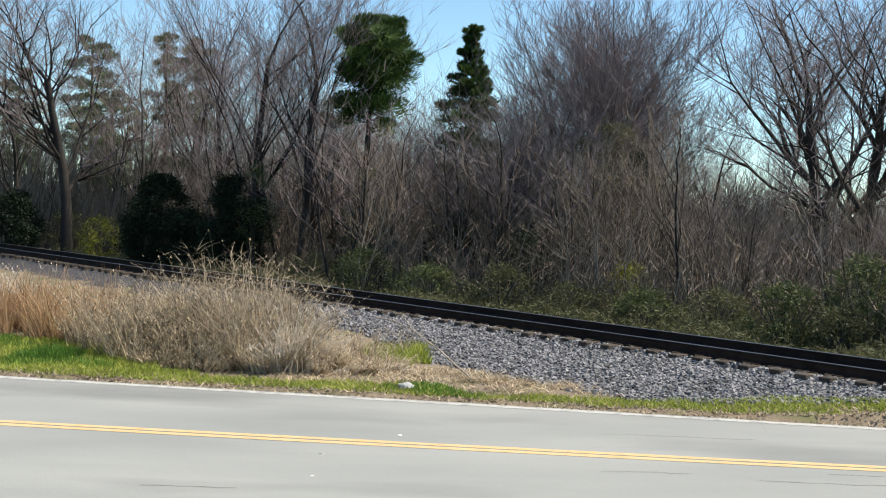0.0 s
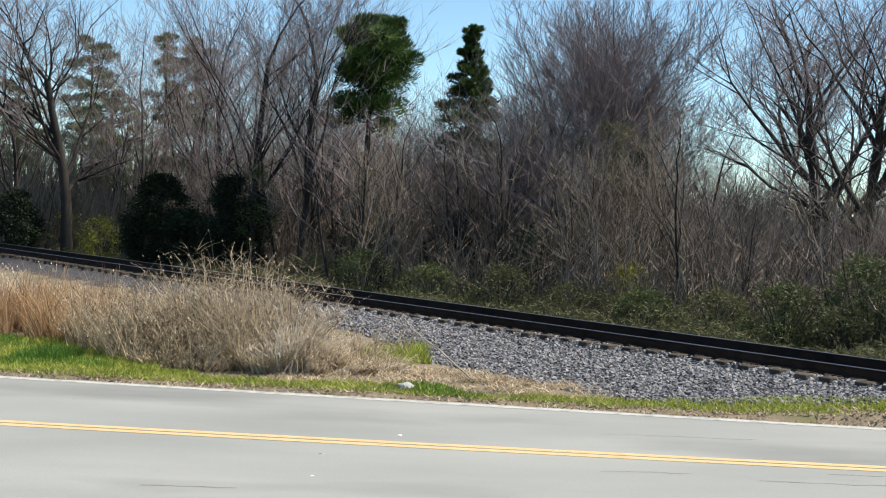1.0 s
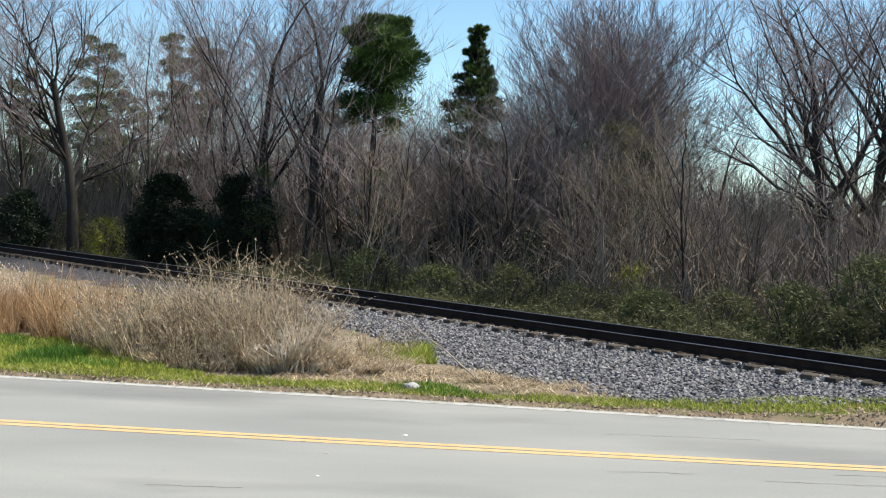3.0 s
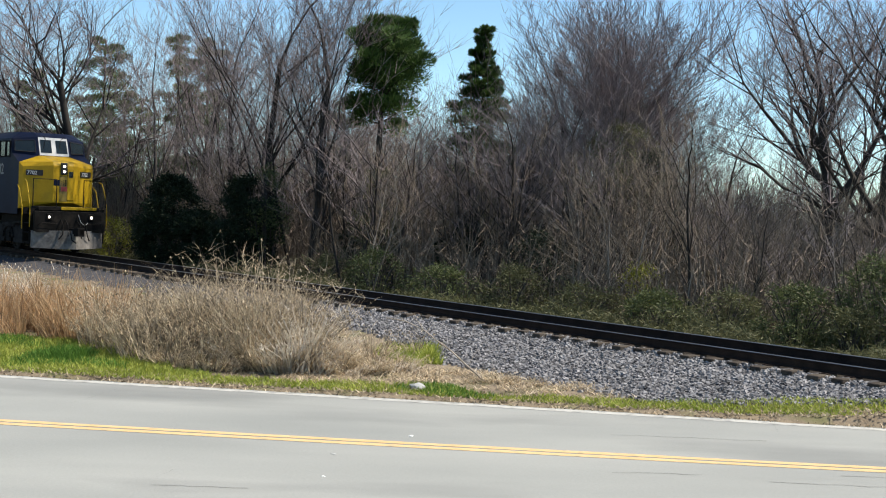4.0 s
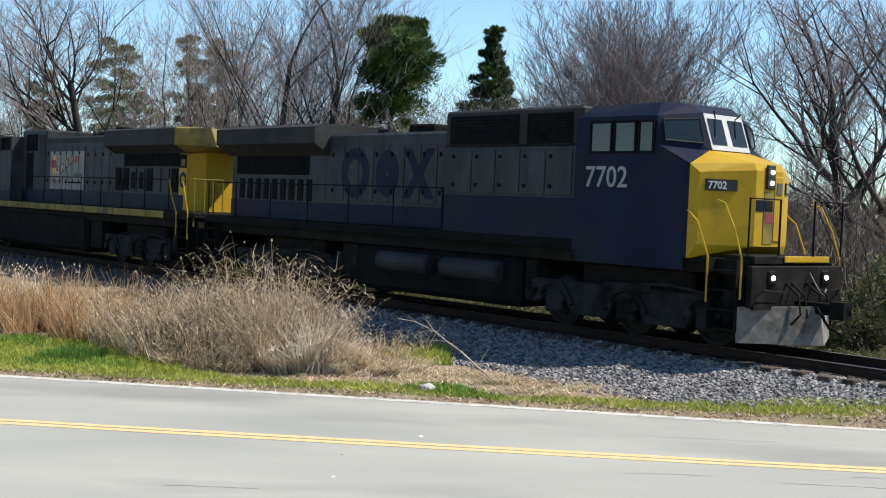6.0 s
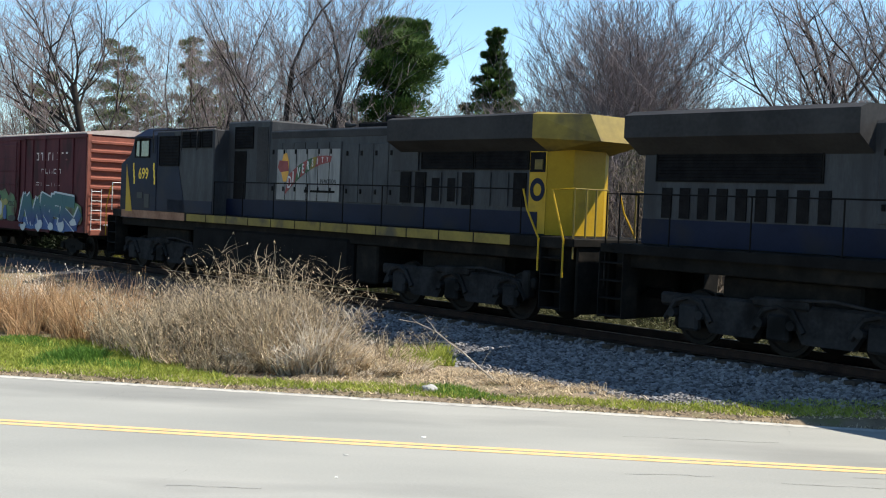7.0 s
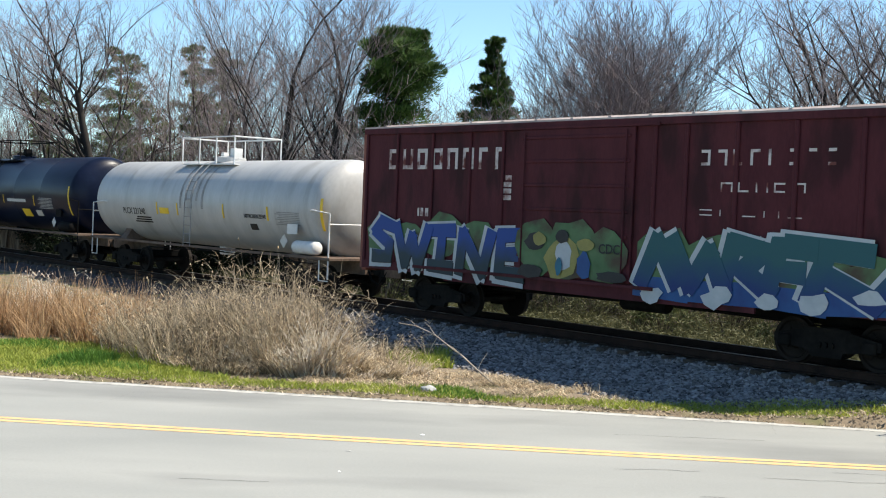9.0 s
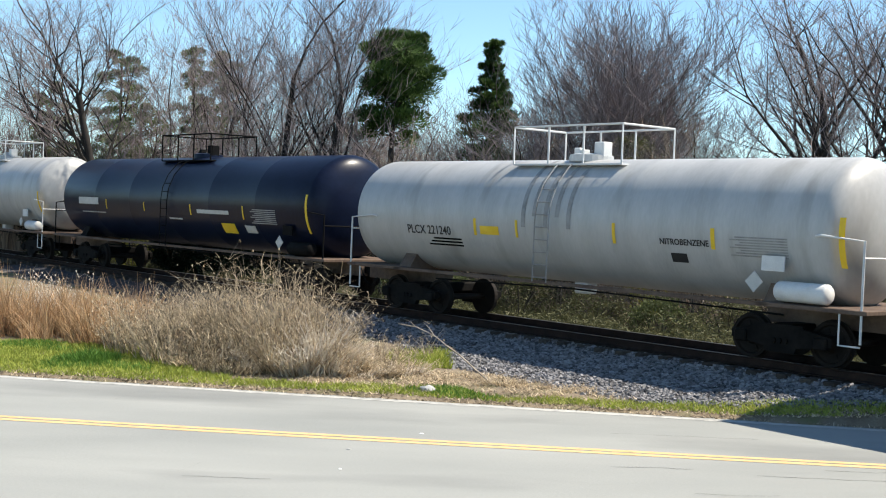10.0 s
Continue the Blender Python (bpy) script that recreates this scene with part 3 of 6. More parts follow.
TAN = "tall dead straw-coloured weeds standing on the road verge"
GREY = "tall dead grey-brown weeds with seed heads on the verge"
RUST = "reddish-brown dead broom grass on the road verge"
for row in ((-2.55, 22.9, 1.15, 0.9, 2.15, 1700, "straw_grey", 1, GREY, True, 0.25, 0.35), (-3.3, 23.6, 1.0, 0.9, 2.35, 1300, "straw_grey", 2, GREY, True, 0.3, 0.2),
            (-2.1, 22.5, 1.0, 0.65, 1.15, 1250, "straw", 3, TAN, True, 0.0, 0.6), (-1.2, 22.5, 0.9, 0.6, 0.72, 950, "straw", 4, TAN, True, 0.0, 0.8),
            (-4.4, 23.3, 1.1, 0.9, 1.7, 1250, "straw_grey", 5, GREY, True, 0.3, 0.25), (-5.4, 24.6, 1.1, 0.9, 1.65, 1000, "straw_grey", 6, GREY, True, 0.35, 0.2),
            (-6.4, 25.8, 1.2, 1.0, 1.75, 1500, "straw_red", 7, RUST, False, 0.0, 0.15), (-7.6, 26.6, 1.3, 1.1, 1.8, 2000, "straw_red", 8, RUST, False, 0.0, 0.15),
            (-9.0, 27.2, 1.3, 1.2, 1.85, 1800, "straw_red", 9, RUST, False, 0.0, 0.15), (-8.2, 28.4, 1.5, 0.9, 1.5, 420, "seed", 10, GREY, True, 0.8, 0.15),
            (-6.0, 26.6, 1.3, 0.8, 1.2, 360, "seed", 12, GREY, True, 0.8, 0.15), (-0.3, 22.9, 0.55, 0.5, 0.5, 500, "straw", 13, TAN, True, 0.0, 0.9),
            (-0.75, 24.3, 0.5, 0.9, 0.8, 420, "straw", 14, TAN, True, 0.0, 0.6), (1.75, 21.7, 0.7, 0.3, 0.3, 700, "straw", 15, TAN, True, 0.0, 1.2),
            (3.1, 21.1, 0.55, 0.28, 0.26, 420, "straw", 16, TAN, True, 0.0, 1.2), (-3.6, 22.3, 0.9, 0.5, 0.85, 1100, "straw", 17, TAN, True, 0.0, 0.6),
            (0.55, 22.3, 0.9, 0.35, 0.25, 700, "straw", 18, TAN, True, 0.0, 1.4), (0.2, 24.9, 0.2, 0.4, 0.9, 60, "straw_grey", 19, GREY, True, 0.2, 0.4),
            (-2.2, 22.4, 1.5, 0.7, 1.0, 150, "seed", 23, "pale broken stalks among the dead weeds", True, 0.0, 1.0), (-0.8, 22.3, 1.0, 0.4, 0.7, 110, "seed", 24, "pale broken stalks among the dead weeds", True, 0.0, 1.4),
            (-4.7, 25.3, 1.1, 0.8, 1.6, 800, "straw_grey", 25, GREY, True, 0.35, 0.25), (-1.9, 22.2, 0.7, 0.4, 1.3, 420, "seed", 26, "pale straw-coloured stalks standing among darker weeds", True, 0.0, 0.5),
            (-11, 28.6, 1.6, 1.5, 1.6, 1500, "straw_red", 20, RUST, False, 0.0, 0.15)):
    weed_clump(*row)


class Tree:
    def __init__(self, seed, thick=1.0):
        self.thick = thick
        self.v, self.f, self.tv, self.tf = [], [], [], []
        self.r = random.Random(seed)
        self.tips = []

    def limb(self, pts, r0, r1, n, twig=False, point=False):
        """A tapered limb; with point it ends in a tip."""
        v, f = (self.tv, self.tf) if twig else (self.v, self.f)
        k0 = len(v)
        tip = pts[-1] if point else None
        full = len(pts)
        if point:
            pts = pts[:-1]
        m = len(pts)
        for i, p in enumerate(pts):
            d = (pts[min(i + 1, m - 1)] - pts[max(i - 1, 0)]).normalized()
            a = d.orthogonal().normalized()
            b = d.cross(a)
            r = r0 + (r1 - r0) * i / (full - 1)
            for k in range(n):
                t = k * math.tau / n
                q = p + (a * math.cos(t) + b * math.sin(t)) * r
                v.append((q.x, q.y, q.z))
        for i in range(m - 1):
            for k in range(n):
                a, b = k0 + i * n + k, k0 + i * n + (k + 1) % n
                f.append((a, b, b + n, a + n))
        if point:
            v.append((tip.x, tip.y, tip.z))
            for k in range(n):
                f.append((k0 + (m - 1) * n + k, k0 + (m - 1) * n + (k + 1) % n, len(v) - 1))

    def grow(self, p, d, length, r, level, top, spread, up, kids):
        rg = self.r
        seg = 6 if level == 0 else (4 if level == 1 else (3 if level < top else 2))
        pts = [p.copy()]
        q, dd = p.copy(), d.normalized()
        for i in range(seg):
            j = 0.09 if level == 0 else 0.28
            dd = (dd + Vector((rg.uniform(-j, j), rg.uniform(-j, j), rg.uniform(-j, j) * 0.5 + up * (0.1 if level else 0.04)))).normalized()
            q = q + dd * (length / seg)
            pts.append(q.copy())
        twig = level >= top - 1
        self.limb(pts, r, r * (0.45 if level == 0 else 0.3), 6 if level == 0 else (4 if level == 1 else 3), twig, level >= top)
        if level >= top:
            self.tips.append(pts[-1])
            return
        for i in range(kids[level]):
            t = rg.uniform(0.32 if level == 0 else 0.2, 1.0) if i else 1.0
            x = t * seg
            k = min(int(x), seg - 1)
            b = pts[k].lerp(pts[k + 1], x - k)
            base = (pts[k + 1] - pts[k]).normalized()
            side = Vector((rg.uniform(-1, 1), rg.uniform(-1, 1), rg.uniform(-0.2, 0.45))).normalized()
            nd = (base * rg.uniform(0.5, 1.0) + side * spread * (0.35 if i == 0 else 1.0)).normalized()
            nl = length * rg.uniform(0.42, 0.68) * (1.15 - 0.35 * t if level == 0 else 1)
            nr = max(r * (1 - 0.6 * t) * (rg.uniform(0.85, 1.0) if i == 0 else rg.uniform(0.32, 0.5) * self.thick), 0.0078)
            self.grow(b, nd, nl, nr, level + 1, top, spread, up, kids)

    def thing(self, name, label, category, bark, twigs="twig", group=""):
        e = tagged(new(name), label, category, group)
        t = new("trunk", raw_mesh("trunk", self.v, self.f, bark, True))
        t.parent = e
        if name == "sapling":
            tagged(t, kind="stuff")
        if self.tv:
            c = new("crown", raw_mesh("crown", self.tv, self.tf, twigs))
            c.parent = e
            tagged(c, kind="stuff")
        return e


def bare_tree(seed, h, r, stems=1, spread=0.75, up=0.6, kids=(9, 6, 6, 4), top=4, trunk=0.6, thick=1.0):
    t = Tree(seed, thick)
    for i in range(stems):
        a = i * math.tau / max(stems, 1) + t.r.uniform(0, 1)
        d = Vector((math.cos(a) * 0.22, math.sin(a) * 0.22, 1)) if stems > 1 else Vector((t.r.uniform(-.05, .05), t.r.uniform(-.05, .05), 1))
        t.grow(Vector((math.cos(a) * 0.2, math.sin(a) * 0.2, -0.3)) if stems > 1 else Vector((0, 0, -0.3)), d, h * trunk * (t.r.uniform(0.85, 1.05)), r * (0.75 if stems > 1 else 1), 0, top, spread, up, kids)
    return t


OAK = "tall leafless hardwood tree with grey bark behind the track"
ROUND = "leafless multi-stemmed tree with a dense rounded crown"
SLIM = "slender leafless tree with upswept grey branches"
ROW = "bare trees behind the track"
YOUNG = "saplings behind the track"
kinds = [
    bare_tree(21, 13, 0.30, 1, 0.8, 0.75, (13, 7, 7, 5), trunk=0.7, thick=1.45).thing("bare_tree", OAK, "tree", "bark_dark", group=ROW),
    bare_tree(22, 13, 0.20, 1, 0.6, 0.8, (12, 7, 6, 5), trunk=0.66).thing("bare_tree", OAK, "tree", "bark_dark", group=ROW),
    bare_tree(23, 12, 0.17, 3, 0.62, 0.75, (9, 7, 7, 6)).thing("bare_tree", ROUND, "tree", "bark", group=ROW),
    bare_tree(24, 12, 0.13, 1, 0.55, 0.9, (11, 6, 6, 5), trunk=0.68).thing("bare_tree", SLIM, "tree", "bark", group=ROW),
    bare_tree(25, 7, 0.06, 2, 0.6, 0.75, (9, 6, 4), 3, thick=1.3).thing("sapling", "thin leafless sapling with fine brown twigs", "sapling", "bark_pale", "brush", group=YOUNG),
    bare_tree(26, 8, 0.075, 1, 0.5, 0.85, (11, 6, 4), 3, trunk=0.75, thick=1.3).thing("sapling", "thin upright leafless sapling in the brush", "sapling", "bark_dark", "brush", group=YOUNG),
    bare_tree(27, 6, 0.05, 4, 0.65, 0.65, (7, 6, 4), 3, thick=1.3).thing("sapling", "bushy leafless sapling with pale brown twigs", "sapling", "bark_pale", "brush", group=YOUNG),
    bare_tree(28, 9, 0.11, 2, 0.75, 0.45, (9, 5, 4), 3, trunk=0.7, thick=1.4).thing("sapling", "crooked dark leafless young tree under taller trees", "sapling", "bark_dark", "twig", group=YOUNG),
]
# kind, x, y, turn, size
TREES = [(0, -14.9, 56, 20, 0.95), (3, -12.2, 58, 70, 0.88), (1, -5.6, 50, 10, 1.0), (1, -4.1, 48, 130, 0.95), (3, -3.5, 49.4, 200, 0.9), (0, 3.8, 47, 240, 0.56),
         (2, 7.4, 46, 15, 1.0), (2, 6.6, 47, 130, 0.94), (2, 8.2, 49, 250, 1.02), (0, 15.0, 45, 300, 1.0), (0, 15.95, 42, 100, 0.9), (3, 1.1, 52, 30, 0.55), (3, -0.5, 53, 160, 0.5), (3, 2.3, 54, 280, 0.55),
         (1, -10.5, 62, 80, 0.9), (3, -13.8, 60, 330, 0.85), (1, -18.4, 60, 250, 0.75), (2, 5.2, 53, 190, 0.72), (1, 13.4, 54, 45, 0.55), (3, 15.4, 50, 290, 0.8),
         (2, 9.0, 47.5, 75, 0.74), (3, 16.4, 46, 20, 0.9), (1, -8.0, 57, 300, 0.85),
         (1, -2.6, 56, 20, 0.62), (3, 4.0, 56, 100, 0.66), (2, 11.8, 56, 30, 0.5), (3, -22.5, 62, 30, 0.85),
         (3, -6.9, 54, 15, 0.95)]
SAPLINGS = [(7, -1.0, 44, 40, 0.9), (7, -2.2, 43.5, 190, 0.8), (4, -1.5, 42.5, 80, 0.95), (7, 2.0, 47, 130, 0.85), (5, 2.6, 45, 20, 0.95), (7, 3.6, 44, 260, 0.9), (6, 6.1, 36, 0, 0.95), (6, 6.9, 37.5, 50, 1.0), (5, 7.7, 34.5, 100, 0.85), (4, 5.2, 38, 10, 0.85), (4, 8.9, 36, 200, 0.75), (6, 10.3, 37, 20, 0.7)]
_q = random.Random(77)
for i in range(118):
    s = _q.uniform(-6, 36)
    w = -_q.uniform(7.0, 24)
    p = P0 + DIR * s + SIDE * w
    SAPLINGS.append((_q.choice((4, 5, 7, 6, 7)), p.x, p.y, _q.uniform(0, 360), _q.uniform(0.55, 1.1) * (0.58 if p.x > 8.5 else 1.0)))
_used = set()
for k, x, y, a, sc in TREES + SAPLINGS:
    m = pose(x, y, ground_z(x, y), 0, 0, a) @ Matrix.Scale(sc, 4)
    if k in _used:
        copy_thing(kinds[k], m)
    else:
        _used.add(k)
        kinds[k].matrix_basis = m


def tufts(v, f, c, r, n, length, width, rng, flat=1.0):
    """Short narrow leaves pointing out of a small clump."""
    for _ in range(n):
        d = Vector((rng.gauss(0, 1), rng.gauss(0, 1), rng.gauss(0, 0.8) * flat)).normalized()
        p = c + d * r * rng.random()
        e = p + d * length * rng.uniform(0.6, 1.2)
        w = d.orthogonal().normalized()
        w.rotate(Euler((0, 0, rng.uniform(0, 6.28))))
        w *= width
        k = len(v)
        v.extend([tuple(p - w), tuple(p + w), tuple(e)])
        f.append((k, k + 1, k + 2))


def pine(x, y, h, crown, material, seed, label, lo=0.45, cone=False, shift=0.0, n=26, low=0):
    """A straight stem with limbs that each carry dense clumps of needles; low: stray limbs under the crown."""
    rng = random.Random(seed)
    t = Tree(seed)
    pts = [Vector((shift * (i / 6) ** 2 + rng.uniform(-.08, .08), rng.uniform(-.08, .08), h * i / 6 - 0.2)) for i in range(7)]
    t.limb(pts, 0.017 * h, 0.04, 7)
    v, f = [], []
    for i in range(n + low):
        stray = i >= n
        k = (i + rng.random()) / n if not stray else -rng.uniform(0.1, 0.55)
        u = lo + (0.97 - lo) * k
        rad = crown * (max(0.06, 1.0 - k) if cone else math.sqrt(max(0.12, 1 - (2 * k - 0.9) ** 2 * 0.85)))
        a = i * 2.4 + rng.uniform(-.5, .5)
        rr = (rad if not stray else crown * 0.9) * rng.uniform(0.55, 1.0)
        z = h * u
        b = Vector((shift * u * u, 0, z - 0.35 * rr))
        e = Vector((b.x + math.cos(a) * rr, math.sin(a) * rr, z + rng.uniform(-.2, .2)))
        t.limb([b, b.lerp(e, 0.5) + Vector((0, 0, -0.1)), e], 0.04, 0.012, 3)
        size = (0.34 + 0.26 * (1 - k)) * (0.3 + 0.42 * (1 - k) if cone else 1.0) * rng.uniform(0.75, 1.2) * (0.8 if stray else 1.0) * crown ** 0.3
        for c, m in ((e, 1.0), (b.lerp(e, 0.6) + Vector((rng.uniform(-.3, .3), rng.uniform(-.3, .3), 0.15)), 0.85)):
            for _ in range(int(300 * m)):
                d = Vector((rng.gauss(0, 1), rng.gauss(0, 1), rng.gauss(0.25, 0.8))).normalized()
                p = c + Vector((d.x, d.y, d.z * 0.6)) * size * m * rng.random() ** 0.4
                q = p + (d + Vector((0, 0, 0.5))).normalized() * rng.uniform(0.09, 0.2)
                w = d.orthogonal().normalized() * 0.035
                j = len(v)
                v.extend([tuple(p - w), tuple(p + w), tuple(q)])
                f.append((j, j + 1, j + 2))
    e = tagged(new("pine_tree"), label, "tree")
    o = new("trunk", raw_mesh("trunk", t.v, t.f, "bark_pine" if y > 55 else "bark_dark", True))
    o.parent = e
    o = tagged(new("crown", raw_mesh("crown", v, f, material)), kind="stuff")
    o.parent = e
    e.matrix_basis = pose(x, y, ground_z(x, y))


FAR_PINE = "distant pine tree with an olive green crown"
pine(-1.53, 47, 10.45, 1.5, "needle", 31, "tall pine tree with a rounded dark green crown", 0.73, shift=0.4, n=46, low=9)
pine(-3.6, 61, 8.6, 1.1, "needle", 38, "short pine tree with sparse dark green branches", 0.55, n=9)
pine(2.6, 52, 10.75, 1.45, "needle", 32, "pointed pine tree with a dark green crown", 0.62, cone=True, n=36, low=9)
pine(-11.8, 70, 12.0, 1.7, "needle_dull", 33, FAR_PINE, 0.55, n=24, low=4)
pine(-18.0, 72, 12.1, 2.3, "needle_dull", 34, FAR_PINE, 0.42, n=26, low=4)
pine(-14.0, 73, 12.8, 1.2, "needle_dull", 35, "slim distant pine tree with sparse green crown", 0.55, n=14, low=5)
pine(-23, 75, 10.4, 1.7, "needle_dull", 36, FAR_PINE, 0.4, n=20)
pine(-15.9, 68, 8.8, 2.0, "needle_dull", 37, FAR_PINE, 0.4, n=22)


def shrub(name, x, y, rx, ry, h, material, seed, label, n, length=0.10, width=0.022, z0=0.0, stems=14):
    """Leaves in uneven clumps on a fan of stems."""
    rng = random.Random(seed)
    t = Tree(seed)
    v, f = [], []
    for i in range(stems):
        a, q = rng.uniform(0, math.tau), rng.uniform(0.3, 1)
        e = Vector((math.cos(a) * q * rx, math.sin(a) * q * ry, z0 + (h - z0) * rng.uniform(0.5, 0.95)))
        t.limb([Vector((e.x * 0.15, e.y * 0.15, -0.1)), e * 0.5 + Vector((0, 0, 0.1)), e], 0.03, 0.008, 3)
    for i in range(n):
        a, q = rng.uniform(0, math.tau), rng.random() ** 0.4
        k = rng.random()
        prof = math.sin(math.pi * min(0.98, 0.12 + 0.85 * k)) ** 0.6
        c = Vector((math.cos(a) * q * rx * prof, math.sin(a) * q * ry * prof, z0 + (h - z0) * k))
        if noise.noise(c * 1.3 + Vector((seed, 0, 0))) < -0.18:
            continue
        tufts(v, f, c, 0.24, 20, length, width, rng)
    e = tagged(new(name), label, "shrub")
    o = tagged(new("stem_mass", raw_mesh("stem_mass", t.v, t.f, "bark")), kind="stuff")
    o.parent = e
    o = tagged(new("foliage", raw_mesh("foliage", v, f, material)), kind="stuff")
    o.parent = e
    e.matrix_basis = pose(x, y, ground_z(x, y))


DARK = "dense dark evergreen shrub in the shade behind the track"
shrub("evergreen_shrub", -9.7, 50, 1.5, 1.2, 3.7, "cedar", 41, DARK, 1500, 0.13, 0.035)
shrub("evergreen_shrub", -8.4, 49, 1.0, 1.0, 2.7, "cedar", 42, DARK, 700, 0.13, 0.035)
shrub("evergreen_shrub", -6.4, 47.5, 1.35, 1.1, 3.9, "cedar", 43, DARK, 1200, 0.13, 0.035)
# further near-black shrubs added as dark gaps low in the woods
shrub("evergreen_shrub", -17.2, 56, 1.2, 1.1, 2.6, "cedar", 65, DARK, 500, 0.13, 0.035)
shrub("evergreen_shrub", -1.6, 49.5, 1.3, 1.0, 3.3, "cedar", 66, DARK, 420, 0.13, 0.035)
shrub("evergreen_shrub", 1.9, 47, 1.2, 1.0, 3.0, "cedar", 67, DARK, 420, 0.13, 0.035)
shrub("evergreen_shrub", -1.3, 45.5, 1.1, 0.9, 4.4, "vine", 69, "vine-covered bush with dull green foliage", 190, z0=1.6)
shrub("evergreen_shrub", 2.2, 49.5, 1.2, 0.9, 4.6, "vine", 70, "vine-covered bush with dull green foliage", 170, z0=1.8)
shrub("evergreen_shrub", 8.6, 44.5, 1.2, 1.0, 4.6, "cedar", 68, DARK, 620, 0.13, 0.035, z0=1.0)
shrub("evergreen_shrub", -5.5, 47, 0.8, 0.8, 4.4, "leaf", 44, "loose green shrub climbing among bare trunks", 230, z0=1.4)
shrub("evergreen_shrub", 7.2, 43.5, 1.5, 1.2, 6.4, "vine", 45, "vine-covered tree with dull green foliage", 420, z0=3.2)
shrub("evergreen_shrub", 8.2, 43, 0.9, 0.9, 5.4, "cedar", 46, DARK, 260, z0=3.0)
shrub("shrub", -12.9, 54, 1.0, 0.8, 1.9, "leaf_yellow", 47, "low yellow-green shrub beside the track", 260)
GREEN = "leafy green shrub growing beside the track"
DULL = "low dull green brush beside the track"
for row in ((11.3, 29.4, 1.3, 1.0, 2.6, "leaf", 48, GREEN, 620), (12.5, 28.6, 1.2, 1.0, 2.4, "leaf", 49, GREEN, 420), (9.4, 30.0, 1.2, 0.9, 1.7, "leaf", 50, GREEN, 420),
            (8.0, 31.4, 1.1, 0.8, 1.4, "vine", 51, DULL, 300), (10.3, 28.8, 0.9, 0.7, 1.2, "vine", 55, DULL, 240), (6.6, 33.2, 1.0, 0.8, 1.2, "leaf", 56, GREEN, 220),
            (5.0, 35.0, 1.1, 0.8, 1.2, "vine", 57, DULL, 240), (3.0, 37.2, 1.2, 0.9, 1.5, "vine", 58, DULL, 260), (1.0, 39.5, 1.1, 0.9, 1.3, "leaf", 59, GREEN, 180),
            (-1.2, 42.0, 1.2, 1.0, 1.6, "leaf", 60, GREEN, 220), (-3.2, 44.6, 1.2, 1.0, 1.3, "vine", 61, DULL, 220), (4.2, 40.0, 1.3, 1.0, 2.6, "cedar", 62, DARK, 300),
            (-11.4, 53.0, 1.2, 1.0, 2.2, "cedar", 63, DARK, 260), (-15.5, 58, 1.5, 1.0, 2.0, "vine", 64, DULL, 240)):
    shrub("shrub", *row)
shrub("shrub", 6.6, 35.8, 0.7, 0.6, 1.8, "leaf_yellow", 52, "small yellow-green shrub under bare saplings", 70, z0=0.5)


def build_brush():
    """Leafless undergrowth: thin crossing stems with short twigs along the far side of the track."""
    rng = random.Random(5)
    v, f, gv, gf = [], [], [], []
    for i in range(6500):
        s = rng.uniform(-14, 48)
        w = -(6.2 + 16 * rng.random() ** 1.3)
        p = P0 + DIR * s + SIDE * w
        z = ground_z(p.x, p.y) - 0.05
        h = rng.uniform(0.5, 2.0) + (rng.random() ** 2) * 3.4 * min(1.0, (-w - 4) / 5)
        t = rng.uniform(0.008, 0.026)
        lx, ly = rng.gauss(0, 0.3) * h, rng.gauss(0, 0.3) * h
        q = Vector((p.x, p.y, z))
        m = q + Vector((lx * 0.4, ly * 0.4, h * 0.55))
        e = q + Vector((lx, ly, h))
        k = len(v)
        for r, u in ((q, 1.0), (m, 0.8), (e, 0.3)):
            v += [(r.x - t * u, r.y, r.z), (r.x + t * u * 0.5, r.y - t * u, r.z)]
        f += [(k, k + 1, k + 3, k + 2), (k + 2, k + 3, k + 5, k + 4)]
        for _ in range(6):
            b = q.lerp(e, rng.uniform(0.3, 0.95))
            c = b + Vector((rng.uniform(-.6, .6), rng.uniform(-.6, .6), rng.uniform(-0.1, 0.5))) * min(h, 1.8) * 0.6
            k = len(v)
            v += [(b.x - t * 0.6, b.y, b.z), (b.x + t * 0.6, b.y, b.z), (c.x, c.y, c.z)]
            f.append((k, k + 1, k + 2))
    stuff("brush", v, f, "brush", "tangled leafless brown undergrowth behind the track")
    for i in range(8500):
        s = rng.uniform(-14, 34)
        w = -(2.7 + 6.0 * rng.random())
        p = P0 + DIR * s + SIDE * w
        n = noise.noise(Vector((p.x * 0.35, p.y * 0.35, 8)))
        if n < -0.25:
            continue
        tufts(gv, gf, Vector((p.x, p.y, ground_z(p.x, p.y) + rng.uniform(0.02, 0.3) + 1.1 * max(0, n + 0.1) * rng.random())), 0.16, 9, 0.16, 0.016, rng)
    stuff("low_growth", gv, gf, "vine", "low dull green growth along the far side of the track")


build_brush()


